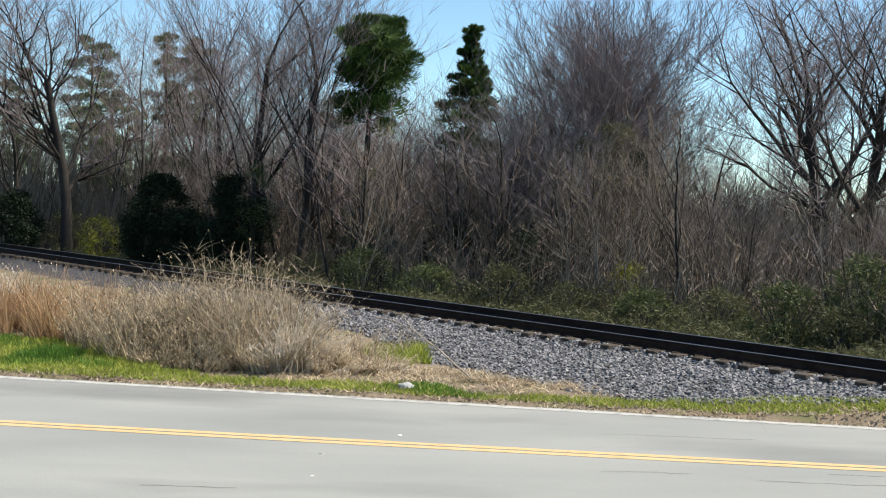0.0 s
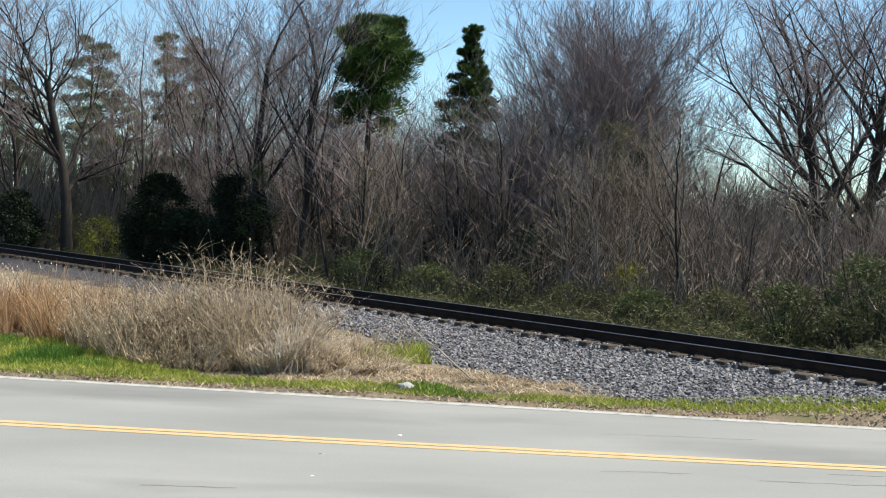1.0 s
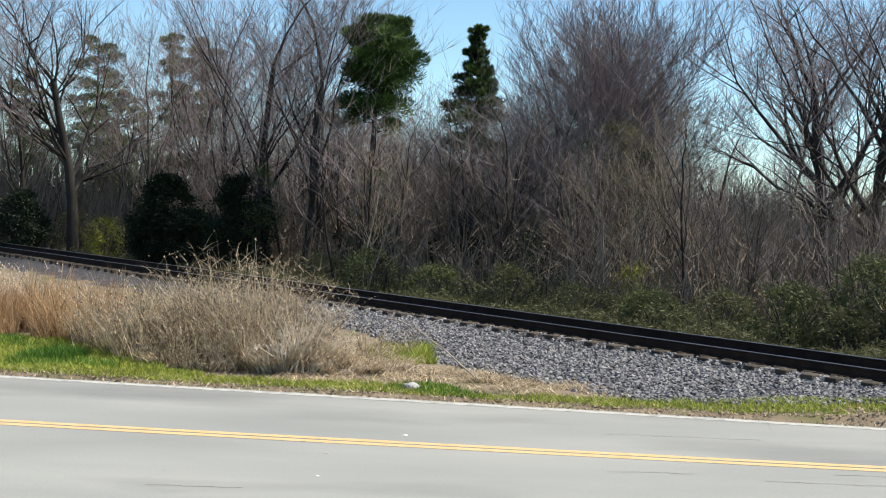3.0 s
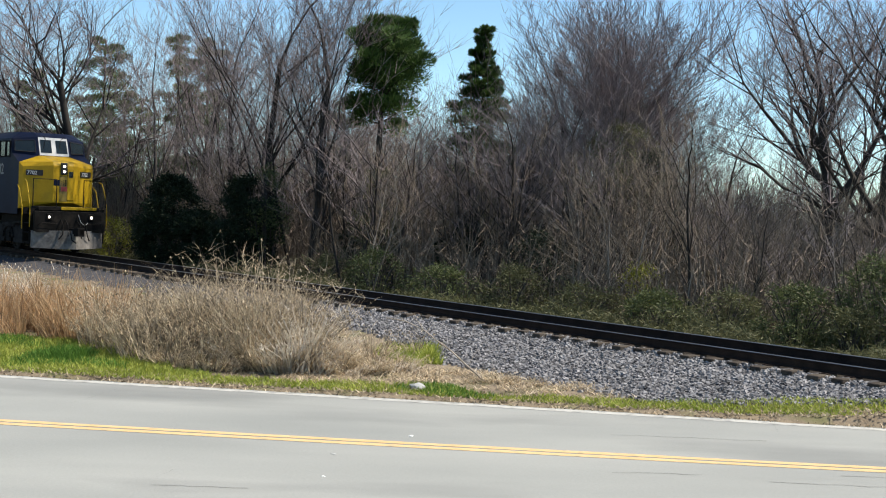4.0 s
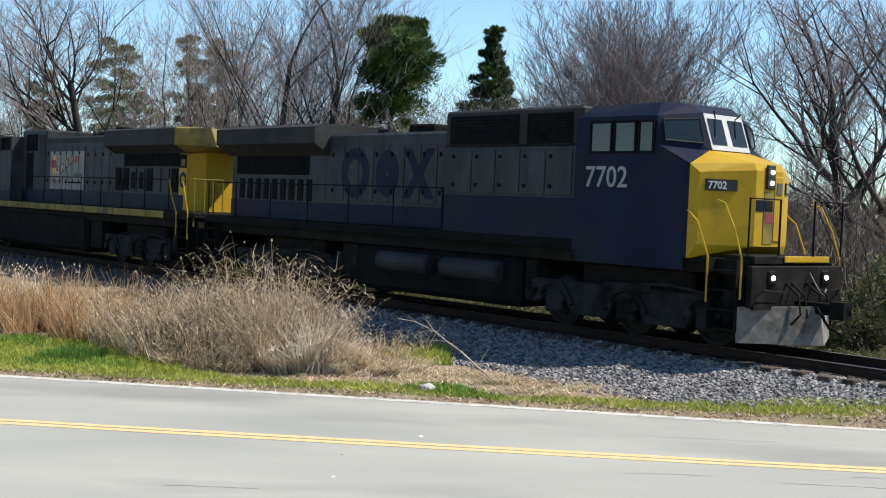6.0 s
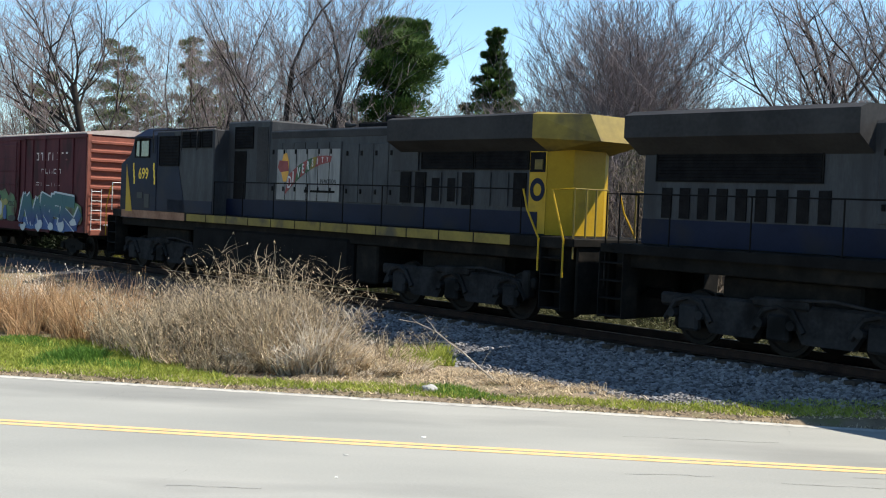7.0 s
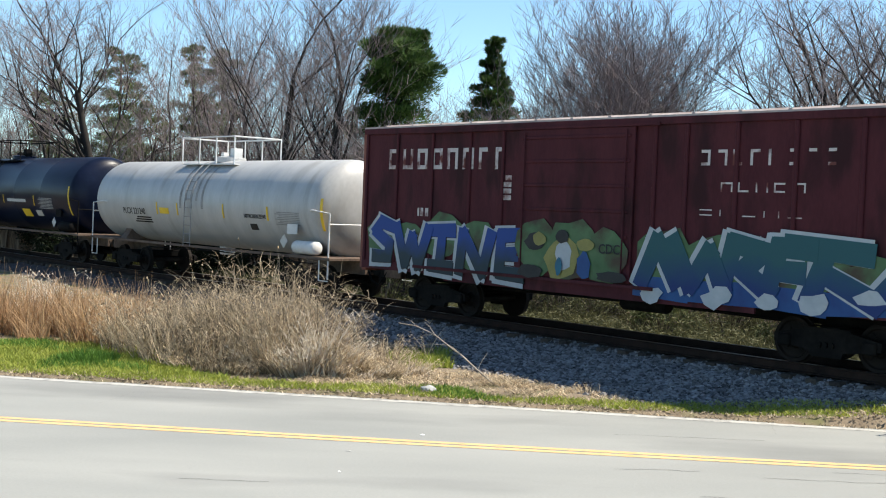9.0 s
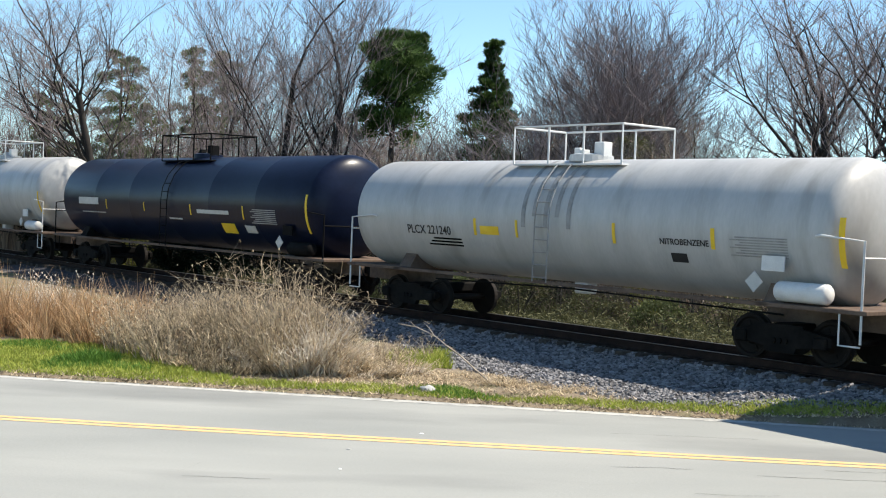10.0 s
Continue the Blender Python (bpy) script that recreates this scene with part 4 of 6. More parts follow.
def build_far_woods():
    t = Tree(99)
    rng = random.Random(9)
    for i in range(150):
        x = rng.uniform(-62, 60)
        y = rng.uniform(72, 120) + abs(x) * 0.1
        h = rng.uniform(7, 12.0) * (0.6 if x > 3 else 1.0)
        t.grow(Vector((x, y, 0.5)), Vector((rng.uniform(-.05, .05), 0, 1)), h * 0.7, 0.09, 0, 2, 0.6, 0.8, (18, 9))
    k = len(t.v)
    v = t.v + t.tv
    f = t.f + [tuple(a + k for a in q) for q in t.tf]
    stuff("far_woods", v, f, "twig", "distant leafless grey-brown woods")
    v, f = [], []
    for i in range(20000):
        x, y = rng.uniform(-50, 48), rng.uniform(58, 92)
        h = rng.uniform(1.2, 3.6) + rng.random() ** 2 * (5.5 if x < 11 else 3.8)
        k = len(v)
        a = rng.gauss(0, 0.2) * h
        v += [(x - 0.04, y, 0.2), (x + 0.04, y, 0.2), (x + a, y, 0.2 + h)]
        b = rng.uniform(0.3, 0.8)
        v += [(x + a * b, y, 0.2 + h * b), (x + a * b, y, 0.26 + h * b), (x + a + rng.uniform(-1, 1), y, h * 0.9 + rng.uniform(0, .8))]
        f += [(k, k + 1, k + 2), (k + 3, k + 4, k + 5)]
    stuff("far_brush", v, f, "brush", "distant leafless brown undergrowth")


build_far_woods()

# ---- small things on the verge and the road ----
bm = bmesh.new()
main = [Vector(p) for p in ((1.36, 21.65, 0.06), (1.05, 21.9, 0.28), (0.77, 22.16, 0.5), (0.5, 22.4, 0.66), (0.25, 22.7, 0.82), (-0.1, 23.1, 0.93), (-0.45, 23.4, 0.95))]
tube(bm, main, 0.022, 6, taper=0.008)
tube(bm, [main[3], main[3] + Vector((-0.3, 0.1, 0.0)), main[3] + Vector((-0.75, 0.2, -0.06))], 0.01, 4, taper=0.004)
for i, e in ((2, (-0.35, 0.2, 0.22)), (4, (-0.2, 0.3, 0.2)), (1, (0.18, 0.1, 0.32)), (4, (-0.4, 0.0, -0.1)), (5, (-0.25, 0.1, 0.14))):
    tube(bm, [main[i], main[i] + Vector(e) * 0.5 + Vector((0, 0, 0.03)), main[i] + Vector(e)], 0.007, 4, taper=0.003)
tagged(new("fallen_branch", mesh_of("fallen_branch", bm, "stick")), "bare fallen branch leaning over the dead grass", "branch")


def lump(name, x, y, z, sx, sy, sz, material, seed, label, category):
    bm = bmesh.new()
    bmesh.ops.create_icosphere(bm, subdivisions=2, radius=1)
    for v in bm.verts:
        n = 1 + 0.35 * noise.noise(v.co * 1.4 + Vector((seed, 0, 0)))
        v.co = Vector((v.co.x * sx * n, v.co.y * sy * n, max(v.co.z * sz * n, -sz * 0.4)))
    ob = new(name, mesh_of(name, bm, material, False))
    ob.matrix_basis = pose(x, y, z + sz * 0.4)
    tagged(ob, label, category)


lump("rock", 0.16, 20.62, 0.03, 0.15, 0.11, 0.085, "pale_rock", 3, "pale grey stone lying on the verge", "rock")
lump("litter_scrap", 0.07, 16.63, 0.0, 0.032, 0.026, 0.010, "paper", 5, "small white scrap lying on the road", "litter")
lump("litter_scrap", -0.91, 13.99, 0.0, 0.022, 0.018, 0.008, "paper", 6, "small white scrap lying on the road", "litter")
lump("litter_scrap", -0.88, 15.26, 0.0, 0.035, 0.03, 0.008, "pale_rock", 7, "small pale pebble lying on the road", "litter")
bm = boxes((-0.34, 0.34, -0.09, 0.09, 0, 0.12), c=0.015)
ob = tagged(new("old_sleeper", mesh_of("old_sleeper", bm, "sleeper")), "dark piece of old wooden sleeper on the ballast", "sleeper")
ob.matrix_basis = pose(6.44, 20.5, 0.06, 2, 1, -14)


# ---- the train ----
WHEELS = []          # (wheelset, radius)


def wheelset(parent, x, z, r, half=0.76):
    bm = bmesh.new()
    lathe(bm, [(-half - 0.2, 0.07), (-half + 0.08, 0.08), (half - 0.08, 0.08), (half + 0.2, 0.07)], 10, "y")
    for s in (-1, 1):
        prof = [(s * (half - 0.075), r + 0.028), (s * (half - 0.045), r + 0.028), (s * (half - 0.035), r), (s * (half + 0.065), r - 0.006), (s * (half + 0.065), r * 0.84), (s * (half + 0.02), r * 0.78), (s * (half + 0.01), r * 0.4), (s * (half + 0.07), r * 0.3), (s * (half + 0.07), r * 0.1)]
        lathe(bm, prof, 28, "y")
        for k in range(4):
            a = k * math.tau / 4
            c, q = math.cos(a) * r * 0.58, math.sin(a) * r * 0.58
            box(bm, c - 0.05, c + 0.05, min(s * (half + 0.012), s * (half + 0.03)), max(s * (half + 0.012), s * (half + 0.03)), q - 0.05, q + 0.05)
    ob = part("wheelset", bm, "wheel_steel", parent)
    ob.location = (x, 0, z)
    WHEELS.append((ob, r))
    return ob


def loco_truck(car, x, axles=(-2.0, 0.05, 2.1)):
    r = 0.533
    t = part("truck", boxes((-2.2, 2.2, -1.0, 1.0, 0.55, 0.85)), "truck_grey", car)
    t.location = (x, 0, 0)
    for s in (-1, 1):
        bm = bmesh.new()
        y0, y1 = sorted((s * 1.0, s * 1.16))
        lo, hi = axles[0] - 0.75, axles[-1] + 0.75
        box(bm, lo, hi, y0, y1, 0.74, 1.0, c=0.05)
        for a, b in zip(axles, axles[1:]):
            m = (a + b) / 2
            hull(bm, [(p, y, z) for p, z in ((a + 0.18, 0.8), (b - 0.18, 0.8), (m + 0.5, 0.3), (m - 0.5, 0.3)) for y in (y0, y1)])
        for a in axles:
            box(bm, a - 0.24, a + 0.24, y0 + 0.02, y1 + 0.06, 0.3, 0.8, c=0.05)
            tube(bm, [(a - 0.55, s * 1.19, 0.5), (a - 0.3, s * 1.2, 0.86), (a, s * 1.2, 0.95), (a + 0.3, s * 1.2, 0.86), (a + 0.55, s * 1.19, 0.5)], 0.06, 6)
            for d in (-0.34, 0.34):
                lathe(bm, [(0.0, 0.09), (0.3, 0.09)], 10, "y", (a + d, y0 if s > 0 else y0 - 0.14, 0.62))
        box(bm, lo + 0.1, lo + 0.35, y0, y1 + 0.05, 0.55, 1.15, c=0.03)
        box(bm, -0.6, 0.6, y0 - 0.02, y1 + 0.08, 0.9, 1.08, c=0.04)
        tube(bm, [(axles[0] - 0.2, s * 1.2, 1.0), (axles[0] + 0.9, s * 1.22, 1.12), (axles[1] + 0.6, s * 1.2, 1.02)], 0.03, 6)
        part("side_frame", bm, "frame_grey", t)
    for a in axles:
        part("traction_motor", boxes((a + 0.15, a + 0.85, -0.62, 0.62, 0.24, 0.95), c=0.08), "black_iron", t)
        wheelset(t, a, r, r)
    part("bolster", boxes((-1.5, 1.5, -0.95, 0.95, 0.86, 1.42), c=0.05), "black_iron", t)
    return t


def car_truck(car, x):
    r = 0.43
    t = part("truck", boxes((-0.22, 0.22, -1.05, 1.05, 0.5, 0.74), c=0.03), "black_iron", car)
    t.location = (x, 0, 0)
    for s in (-1, 1):
        bm = bmesh.new()
        y0, y1 = sorted((s * 1.0, s * 1.12))
        hull(bm, [(p, y, z) for p, z in ((-0.5, 0.72), (0.5, 0.72), (0.32, 0.2), (-0.32, 0.2)) for y in (y0, y1)])
        for d in (-1, 1):
            hull(bm, [(p * d, y, z) for p, z in ((0.45, 0.68), (1.1, 0.56), (1.1, 0.4), (0.35, 0.3)) for y in (y0, y1)])
            box(bm, d * 0.88 - 0.14, d * 0.88 + 0.14, y0 - 0.02, y1 + 0.06, 0.33, 0.56, c=0.03)
        for d in (-0.13, 0.0, 0.13):
            lathe(bm, [(0.0, 0.055), (0.16, 0.055)], 8, "y", (d, y0, 0.42))
        part("side_frame", bm, "black_iron", t)
    for a in (-0.88, 0.88):
        wheelset(t, a, r, r)
    return t


def coupler(car, x, way):
    """way -1 points to the front of the train."""
    bm = bmesh.new()
    box(bm, min(x, x - way * 1.1), max(x, x - way * 1.1), -0.1, 0.1, 0.76, 0.98, c=0.02)
    hull(bm, [(x - way * 0.28, y, z) for y in (-0.2, 0.2) for z in (0.7, 1.02)] + [(x, -0.1, 0.7), (x, 0.16, 0.7), (x, -0.1, 1.02), (x, 0.16, 1.02)])
    tube(bm, [(x - way * 0.5, 0.25, 0.9), (x - way * 0.2, 0.3, 0.55), (x, 0.22, 0.45)], 0.025, 6)
    return part("coupler", bm, "black_iron", car)


def rail_run(car, pts, r=0.018, material="black_iron", posts=(), foot=0.0, name="handrail", label=""):
    bm = bmesh.new()
    tube(bm, pts, r, 6)
    for p in posts:
        tube(bm, [p, (p[0], p[1], foot)], r, 6)
    return part(name, bm, material, car, label)


def panel(car, x0, x1, z0, z1, y, material, name="panel", depth=0.012, label=""):
    """A thin raised sheet on the near side; it goes y to y + depth."""
    return part(name, boxes((x0, x1, y, y + depth, z0, z1)), material, car, label)


def louvre(car, x0, x1, z0, z1, y, n=9, label="dark ventilation grille"):
    g = part("grille", boxes((x0, x1, y, y + 0.01, z0, z1)), "grille", car, label)
    bm = bmesh.new()
    for i in range(n):
        z = z0 + (z1 - z0) * (i + 0.5) / n
        hull(bm, [(x, y + a, z + b) for x in (x0 + 0.02, x1 - 0.02) for a, b in ((0.008, 0.03), (0.008, -0.02), (0.04, -0.03))])
    part("slats", bm, "grille", g)
    part("grille_frame", boxes((x0 - 0.03, x0, y, y + 0.03, z0 - 0.03, z1 + 0.03), (x1, x1 + 0.03, y, y + 0.03, z0 - 0.03, z1 + 0.03), (x0, x1, y, y + 0.03, z0 - 0.03, z0), (x0, x1, y, y + 0.03, z1, z1 + 0.03)), "truck_grey", g)
    return g


def doors(car, x0, x1, z0, z1, y, n, material, latch=True):
    w = (x1 - x0) / n
    for i in range(n):
        a = x0 + i * w
        d = part("hood_door", boxes((a + 0.015, a + w - 0.015, y, y + 0.02, z0, z1), c=0.006), material, car)
        if latch:
            for k in (0.15, 0.8):
                part("latch", boxes((a + w * 0.75, a + w * 0.85, y + 0.02, y + 0.045, z0 + (z1 - z0) * k, z0 + (z1 - z0) * (k + 0.08))), "truck_grey", d)


def steps_block(car, x, way, material="black_iron"):
    """Corner steps with treads; way points outwards."""
    for s in (-1, 1):
        y0, y1 = sorted((s * 1.05, s * 1.52))
        a, b = sorted((x, x + way * 0.62))
        st = part("stairs", boxes((a - 0.02, a, y0, y1, 0.38, 1.72), (b, b + 0.02, y0, y1, 0.38, 1.72), (a, b, y0 if s > 0 else y1 - 0.02, y0 + 0.02 if s > 0 else y1, 0.38, 1.72)), material, car)
        for z in (0.42, 0.78, 1.14, 1.5):
            part("tread", boxes((a, b, y0 + 0.02, y1 - 0.02, z - 0.02, z + 0.015)), "truck_grey", st)


def cab_window(car, x0, x1, z0, z1, y, label=""):
    g = part("window", boxes((x0, x1, y, y + 0.008, z0, z1)), "cab_glass", car, label)
    part("window_frame", boxes((x0 - 0.045, x0, y, y + 0.03, z0 - 0.045, z1 + 0.045), (x1, x1 + 0.045, y, y + 0.03, z0 - 0.045, z1 + 0.045), (x0, x1, y, y + 0.03, z0 - 0.045, z0), (x0, x1, y, y + 0.03, z1, z1 + 0.045)), "truck_grey", g)
    return g


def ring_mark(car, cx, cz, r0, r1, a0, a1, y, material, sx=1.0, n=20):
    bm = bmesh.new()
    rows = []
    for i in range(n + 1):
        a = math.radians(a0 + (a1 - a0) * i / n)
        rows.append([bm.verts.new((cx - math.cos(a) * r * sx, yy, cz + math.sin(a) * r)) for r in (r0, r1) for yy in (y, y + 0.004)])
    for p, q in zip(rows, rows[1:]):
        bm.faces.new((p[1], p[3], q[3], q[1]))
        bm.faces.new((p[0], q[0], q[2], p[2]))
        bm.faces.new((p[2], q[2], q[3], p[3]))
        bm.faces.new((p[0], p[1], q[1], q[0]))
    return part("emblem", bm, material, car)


def nose_and_cab(car, x, way, nose_material, cab_material, lit_front, cab_len, flip_windows=True):
    """A wide-nosed cab. x: the nose's front face; way: +1 where the car goes on towards +x, -1 where towards -x."""
    def X(a):
        return x + way * a
    # nose: front block with slanted corners and a sloping top
    bm = bmesh.new()
    hull(bm, [(X(0.0), s * 0.42, z) for s in (-1, 1) for z in (1.95, 3.40)] + [(X(0.06), s * 0.42, 3.54) for s in (-1, 1)] + [(X(0.56), s * 1.42, z) for s in (-1, 1) for z in (1.95, 3.32)]
         + [(X(0.72), s * 1.52, z) for s in (-1, 1) for z in (1.68, 3.48)] + [(X(0.98), s * 0.62, 3.78) for s in (-1, 1)])
    nose = part("nose", bm, nose_material, car, "yellow nose with slanted corners")
    # cab: lower block, sloping deck and glazed upper part
    bm = bmesh.new()
    hull(bm, [(X(0.72), s * 1.52, z) for s in (-1, 1) for z in (1.68, 3.48)] + [(X(1.5), s * 1.52, 3.84) for s in (-1, 1)] + [(X(0.97), s * 0.62, 3.775) for s in (-1, 1)] + [(X(cab_len), s * 1.52, z) for s in (-1, 1) for z in (1.68, 3.86)])
    part("cab_base", bm, cab_material, car)
    bm = bmesh.new()
    hull(bm, [(X(0.95), s * 0.62, 3.77) for s in (-1, 1)] + [(X(1.5), s * 1.52, 3.84) for s in (-1, 1)] + [(X(1.22), s * 0.6, 4.52) for s in (-1, 1)] + [(X(1.62), s * 1.48, 4.42) for s in (-1, 1)]
         + [(X(1.5), s * 0.65, 4.70) for s in (-1, 1)] + [(X(1.85), s * 1.1, 4.70) for s in (-1, 1)] + [(X(cab_len), s * 1.52, z) for s in (-1, 1) for z in (3.84, 4.42)] + [(X(cab_len), s * 1.1, 4.69) for s in (-1, 1)])
    shell = part("cab", bm, cab_material, car)
    # whitish sheet over the blue front: the sun's glare put into colour
    if lit_front:
        bw = bmesh.new()
        hull(bw, [(X(a) - way * k, s * 0.6, z) for s in (-1, 1) for a, z in ((0.95, 3.79), (1.22, 4.51)) for k in (0.0, 0.014)])
        part("white_panel", bw, "cab_sunlit", car, "cab front whitened as sunlit round the front windows")
    # windscreens: two centre panes and two slanted ones
    for s in (-1, 1):
        a, b = Vector((X(0.95), s * 0.62, 3.77)), Vector((X(1.5), s * 1.52, 3.84))
        c, d = Vector((X(1.62), s * 1.48, 4.42)), Vector((X(1.22), s * 0.60, 4.52))
        nrm = (b - a).cross(d - a).normalized()
        if nrm.y * s < 0 or nrm.x * way > 0.6:
            nrm = -nrm
        if nrm.x * way > 0:
            nrm = -nrm
        q = []
        for u, v in ((0.12, 0.16), (0.88, 0.16), (0.88, 0.82), (0.12, 0.82)):
            q.append(a.lerp(b, u).lerp(d.lerp(c, u), v))
        bm = bmesh.new()
        hull(bm, [p + nrm * k for p in q for k in (-0.02, 0.035)])
        g = part("windscreen", bm, "cab_glass", car)
        bm = bmesh.new()
        tube(bm, [p + nrm * 0.035 for p in q + q[:1]], 0.018, 5)
        part("seal", bm, "loco_roof", g)
        bm = bmesh.new()
        a, d = Vector((X(0.95), s * 0.62, 3.77)), Vector((X(1.22), s * 0.60, 4.52))
        e, h = Vector((X(0.95), s * 0.04, 3.77)), Vector((X(1.22), s * 0.04, 4.52))
        q = [a.lerp(e, u).lerp(d.lerp(h, u), v) for u, v in ((0.12, 0.16), (0.9, 0.16), (0.9, 0.84), (0.12, 0.84))]
        hull(bm, [p + Vector((-way * k, 0, k * 0.4)) for p in q for k in (-0.01, 0.03)])
        g = part("windscreen", bm, "cab_glass", car)
        bm = bmesh.new()
        m = (q[2] + q[3]) / 2 + Vector((-way * 0.04, 0, 0.04))
        tube(bm, [m, m.lerp((q[0] + q[1]) / 2, 0.7) + Vector((-way * 0.03, 0.12, 0))], 0.01, 4)
        tube(bm, [m + Vector((0, 0, 0.0)), m + Vector((-way * 0.06, s * 0.12, 0.12))], 0.014, 4)
        part("wiper", bm, "black_iron", g)
    return nose, shell


def motor(name, label):
    return tagged(new(name), label, "locomotive", "freight train")


def lead_locomotive():
    car = motor("locomotive", "dark blue diesel locomotive with a bright yellow nose and grey hood")
    F = 0.4          # the front stands back from the coupler's face
    nose, shell = nose_and_cab(car, F + 1.45, 1, "loco_yellow", "loco_blue", True, 3.75)
    # headlights, number boards and emblem on the nose
    part("headlight_panel", boxes((F + 1.40, F + 1.46, -0.13, 0.13, 3.05, 3.52), c=0.02), "ink", nose)
    for z in (3.17, 3.38):
        part("headlight", B(lathe, [(-0.03, 0.036), (0.02, 0.048), (0.03, 0.036)], 14, "x", (F + 1.39, 0, z)), "lamp_glow", nose, "lit round headlight")
    for s in (-1, 1):
        bm = bmesh.new()
        a, b = Vector((F + 1.45, s * 0.42, 0)), Vector((F + 2.01, s * 1.42, 0))
        n = Vector((-0.876, s * 0.482, 0)).normalized() * 0.03
        hull(bm, [p + n * k + Vector((0, 0, z)) for p in (a.lerp(b, 0.34), a.lerp(b, 0.9)) for k in (0, 1) for z in (2.98, 3.2)])
        nb = part("number_board", bm, "ink", nose)
        p = a.lerp(b, 0.86 if s > 0 else 0.38) + n * 1.2 + Vector((0, 0, 3.02))
        d = (a - b).normalized() if s > 0 else (b - a).normalized()
        up = Vector((0, 0, 1))
        m = Matrix.Translation(p) @ Matrix(((d.x, 0, d.cross(up).x, 0), (d.y, 0, d.cross(up).y, 0), (0, 1, 0, 0), (0, 0, 0, 1)))
        writing("7702", 0.2, "mark_white", nb, m, squash=0.95, bold=0.004)
    part("nose_door", boxes((F + 1.425, F + 1.452, -0.41, -0.15, 2.05, 3.3), c=0.01), "loco_yellow", nose)
    part("door_window", boxes((F + 1.412, F + 1.428, -0.37, -0.2, 2.95, 3.18), c=0.006), "cab_glass", nose)
    part("emblem", boxes((F + 1.438, F + 1.448, -0.12, 0.40, 2.62, 2.84)), "loco_blue", nose, "blue emblem bars")
    part("emblem", boxes((F + 1.434, F + 1.444, -0.16, 0.1, 2.4, 2.58)), "poster_red", nose)
    part("nose_stripe", boxes((F + 1.438, F + 1.449, -0.14, 0.16, 2.0, 3.0)), "sill_yellow", nose)
    # front platform, pilot, plough, ditch lights
    part("platform", boxes((F + 0.8, F + 1.5, -1.25, 1.25, 1.64, 1.8), c=0.02), "black_iron", car)
    part("ledge", boxes((F + 0.77, F + 0.796, -1.1, 0.35, 1.68, 1.8), c=0.01), "loco_yellow", car, "yellow platform edge")
    part("pilot", boxes((F + 0.7, F + 0.82, -1.45, 1.45, 0.85, 1.62), c=0.02), "black_iron", car)
    bm = bmesh.new()
    for s in (-1, 1):
        hull(bm, [(F + 0.08, 0, 0.18), (F + 0.14, 0, 0.18), (F + 0.2, 0, 0.9), (F + 0.26, 0, 0.9), (F + 0.92, s * 1.45, 0.2), (F + 0.98, s * 1.45, 0.2), (F + 0.98, s * 1.45, 0.86), (F + 1.04, s * 1.45, 0.86)])
    part("plough", bm, "plough_grey", car, "dirty grey snow plough")
    # black bar drawn in as the shade above the plough
    part("plough_shade", boxes((F + 0.66, F + 0.72, -1.4, 1.4, 0.82, 0.92)), "black_iron", car)
    for s in (-1, 1):
        d = part("ditch_light", boxes((F + 0.66, F + 0.8, s * 0.85 - 0.13, s * 0.85 + 0.13, 1.26, 1.54), c=0.03), "black_iron", car)
        part("lens", B(lathe, [(-0.02, 0.034), (0.02, 0.05), (0.03, 0.034)], 14, "x", (F + 0.645, s * 0.85, 1.4)), "lamp_glow", d, "lit ditch light")
        rail_run(car, [(F + 0.72, s * 1.3, 1.05), (F + 0.6, s * 1.2, 1.18), (F + 0.6, s * 0.55, 1.14)], 0.014, "wheel_steel", name="cut_lever")
        rail_run(car, [(F + 0.78, s * 0.55, 1.8), (F + 0.78, s * 0.55, 2.85), (F + 0.78, s * 1.48, 2.85), (F + 0.78, s * 1.48, 1.8)], 0.022, "black_iron", name="end_rail")
        rail_run(car, [(F + 0.85, s * 1.56, 1.0), (F + 0.85, s * 1.56, 1.75), (F + 1.05, s * 1.56, 2.3), (F + 1.3, s * 1.54, 2.75), (F + 1.5, s * 1.5, 2.8)], 0.02, "loco_yellow", name="grab_rail")
        rail_run(car, [(F + 1.62, s * 1.56, 0.9), (F + 1.62, s * 1.56, 1.75), (F + 1.9, s * 1.57, 2.4), (F + 2.15, s * 1.55, 2.6)], 0.02, "loco_yellow", name="grab_rail")
    for y, z in ((0.2, 0.5), (-0.25, 0.45), (0.38, 0.55), (-0.45, 0.5)):
        rail_run(car, [(F + 0.7, y, 1.3), (F + 0.4, y * 1.1, 1.1), (F + 0.3, y * 1.2, z + 0.2), (F + 0.42, y * 1.5, z)], 0.022, "black_iron", name="air_hose")
    rail_run(car, [(F + 0.66, -0.3, 1.5), (F + 0.5, -0.36, 1.2), (F + 0.45, -0.5, 1.08), (F + 0.5, -0.62, 1.2)], 0.012, "soot_stain", name="cable")
    steps_block(car, F + 1.62, -1)
    # cab side: three windows, the number, lower skirt
    for a, b in ((3.52, 3.85), (3.98, 4.5), (4.62, 5.15)):
        cab_window(car, a, b, 3.72, 4.28, 1.522)
    writing("7702", 0.6, "soot_stain", car, on_side(5.3, 1.524, 3.0), squash=0.98, bold=0.006)
    panel(car, 2.65, 5.5, 1.45, 1.68, 1.5, "loco_blue", "skirt")
    # equipment section behind the cab
    part("equipment_body", boxes((5.5, 9.95, -1.48, 1.48, 1.9, 3.85), c=0.03), "loco_grey", car)
    part("equipment_lower", boxes((5.52, 9.9, 1.48, 1.49, 1.9, 2.75)), "loco_blue", car)
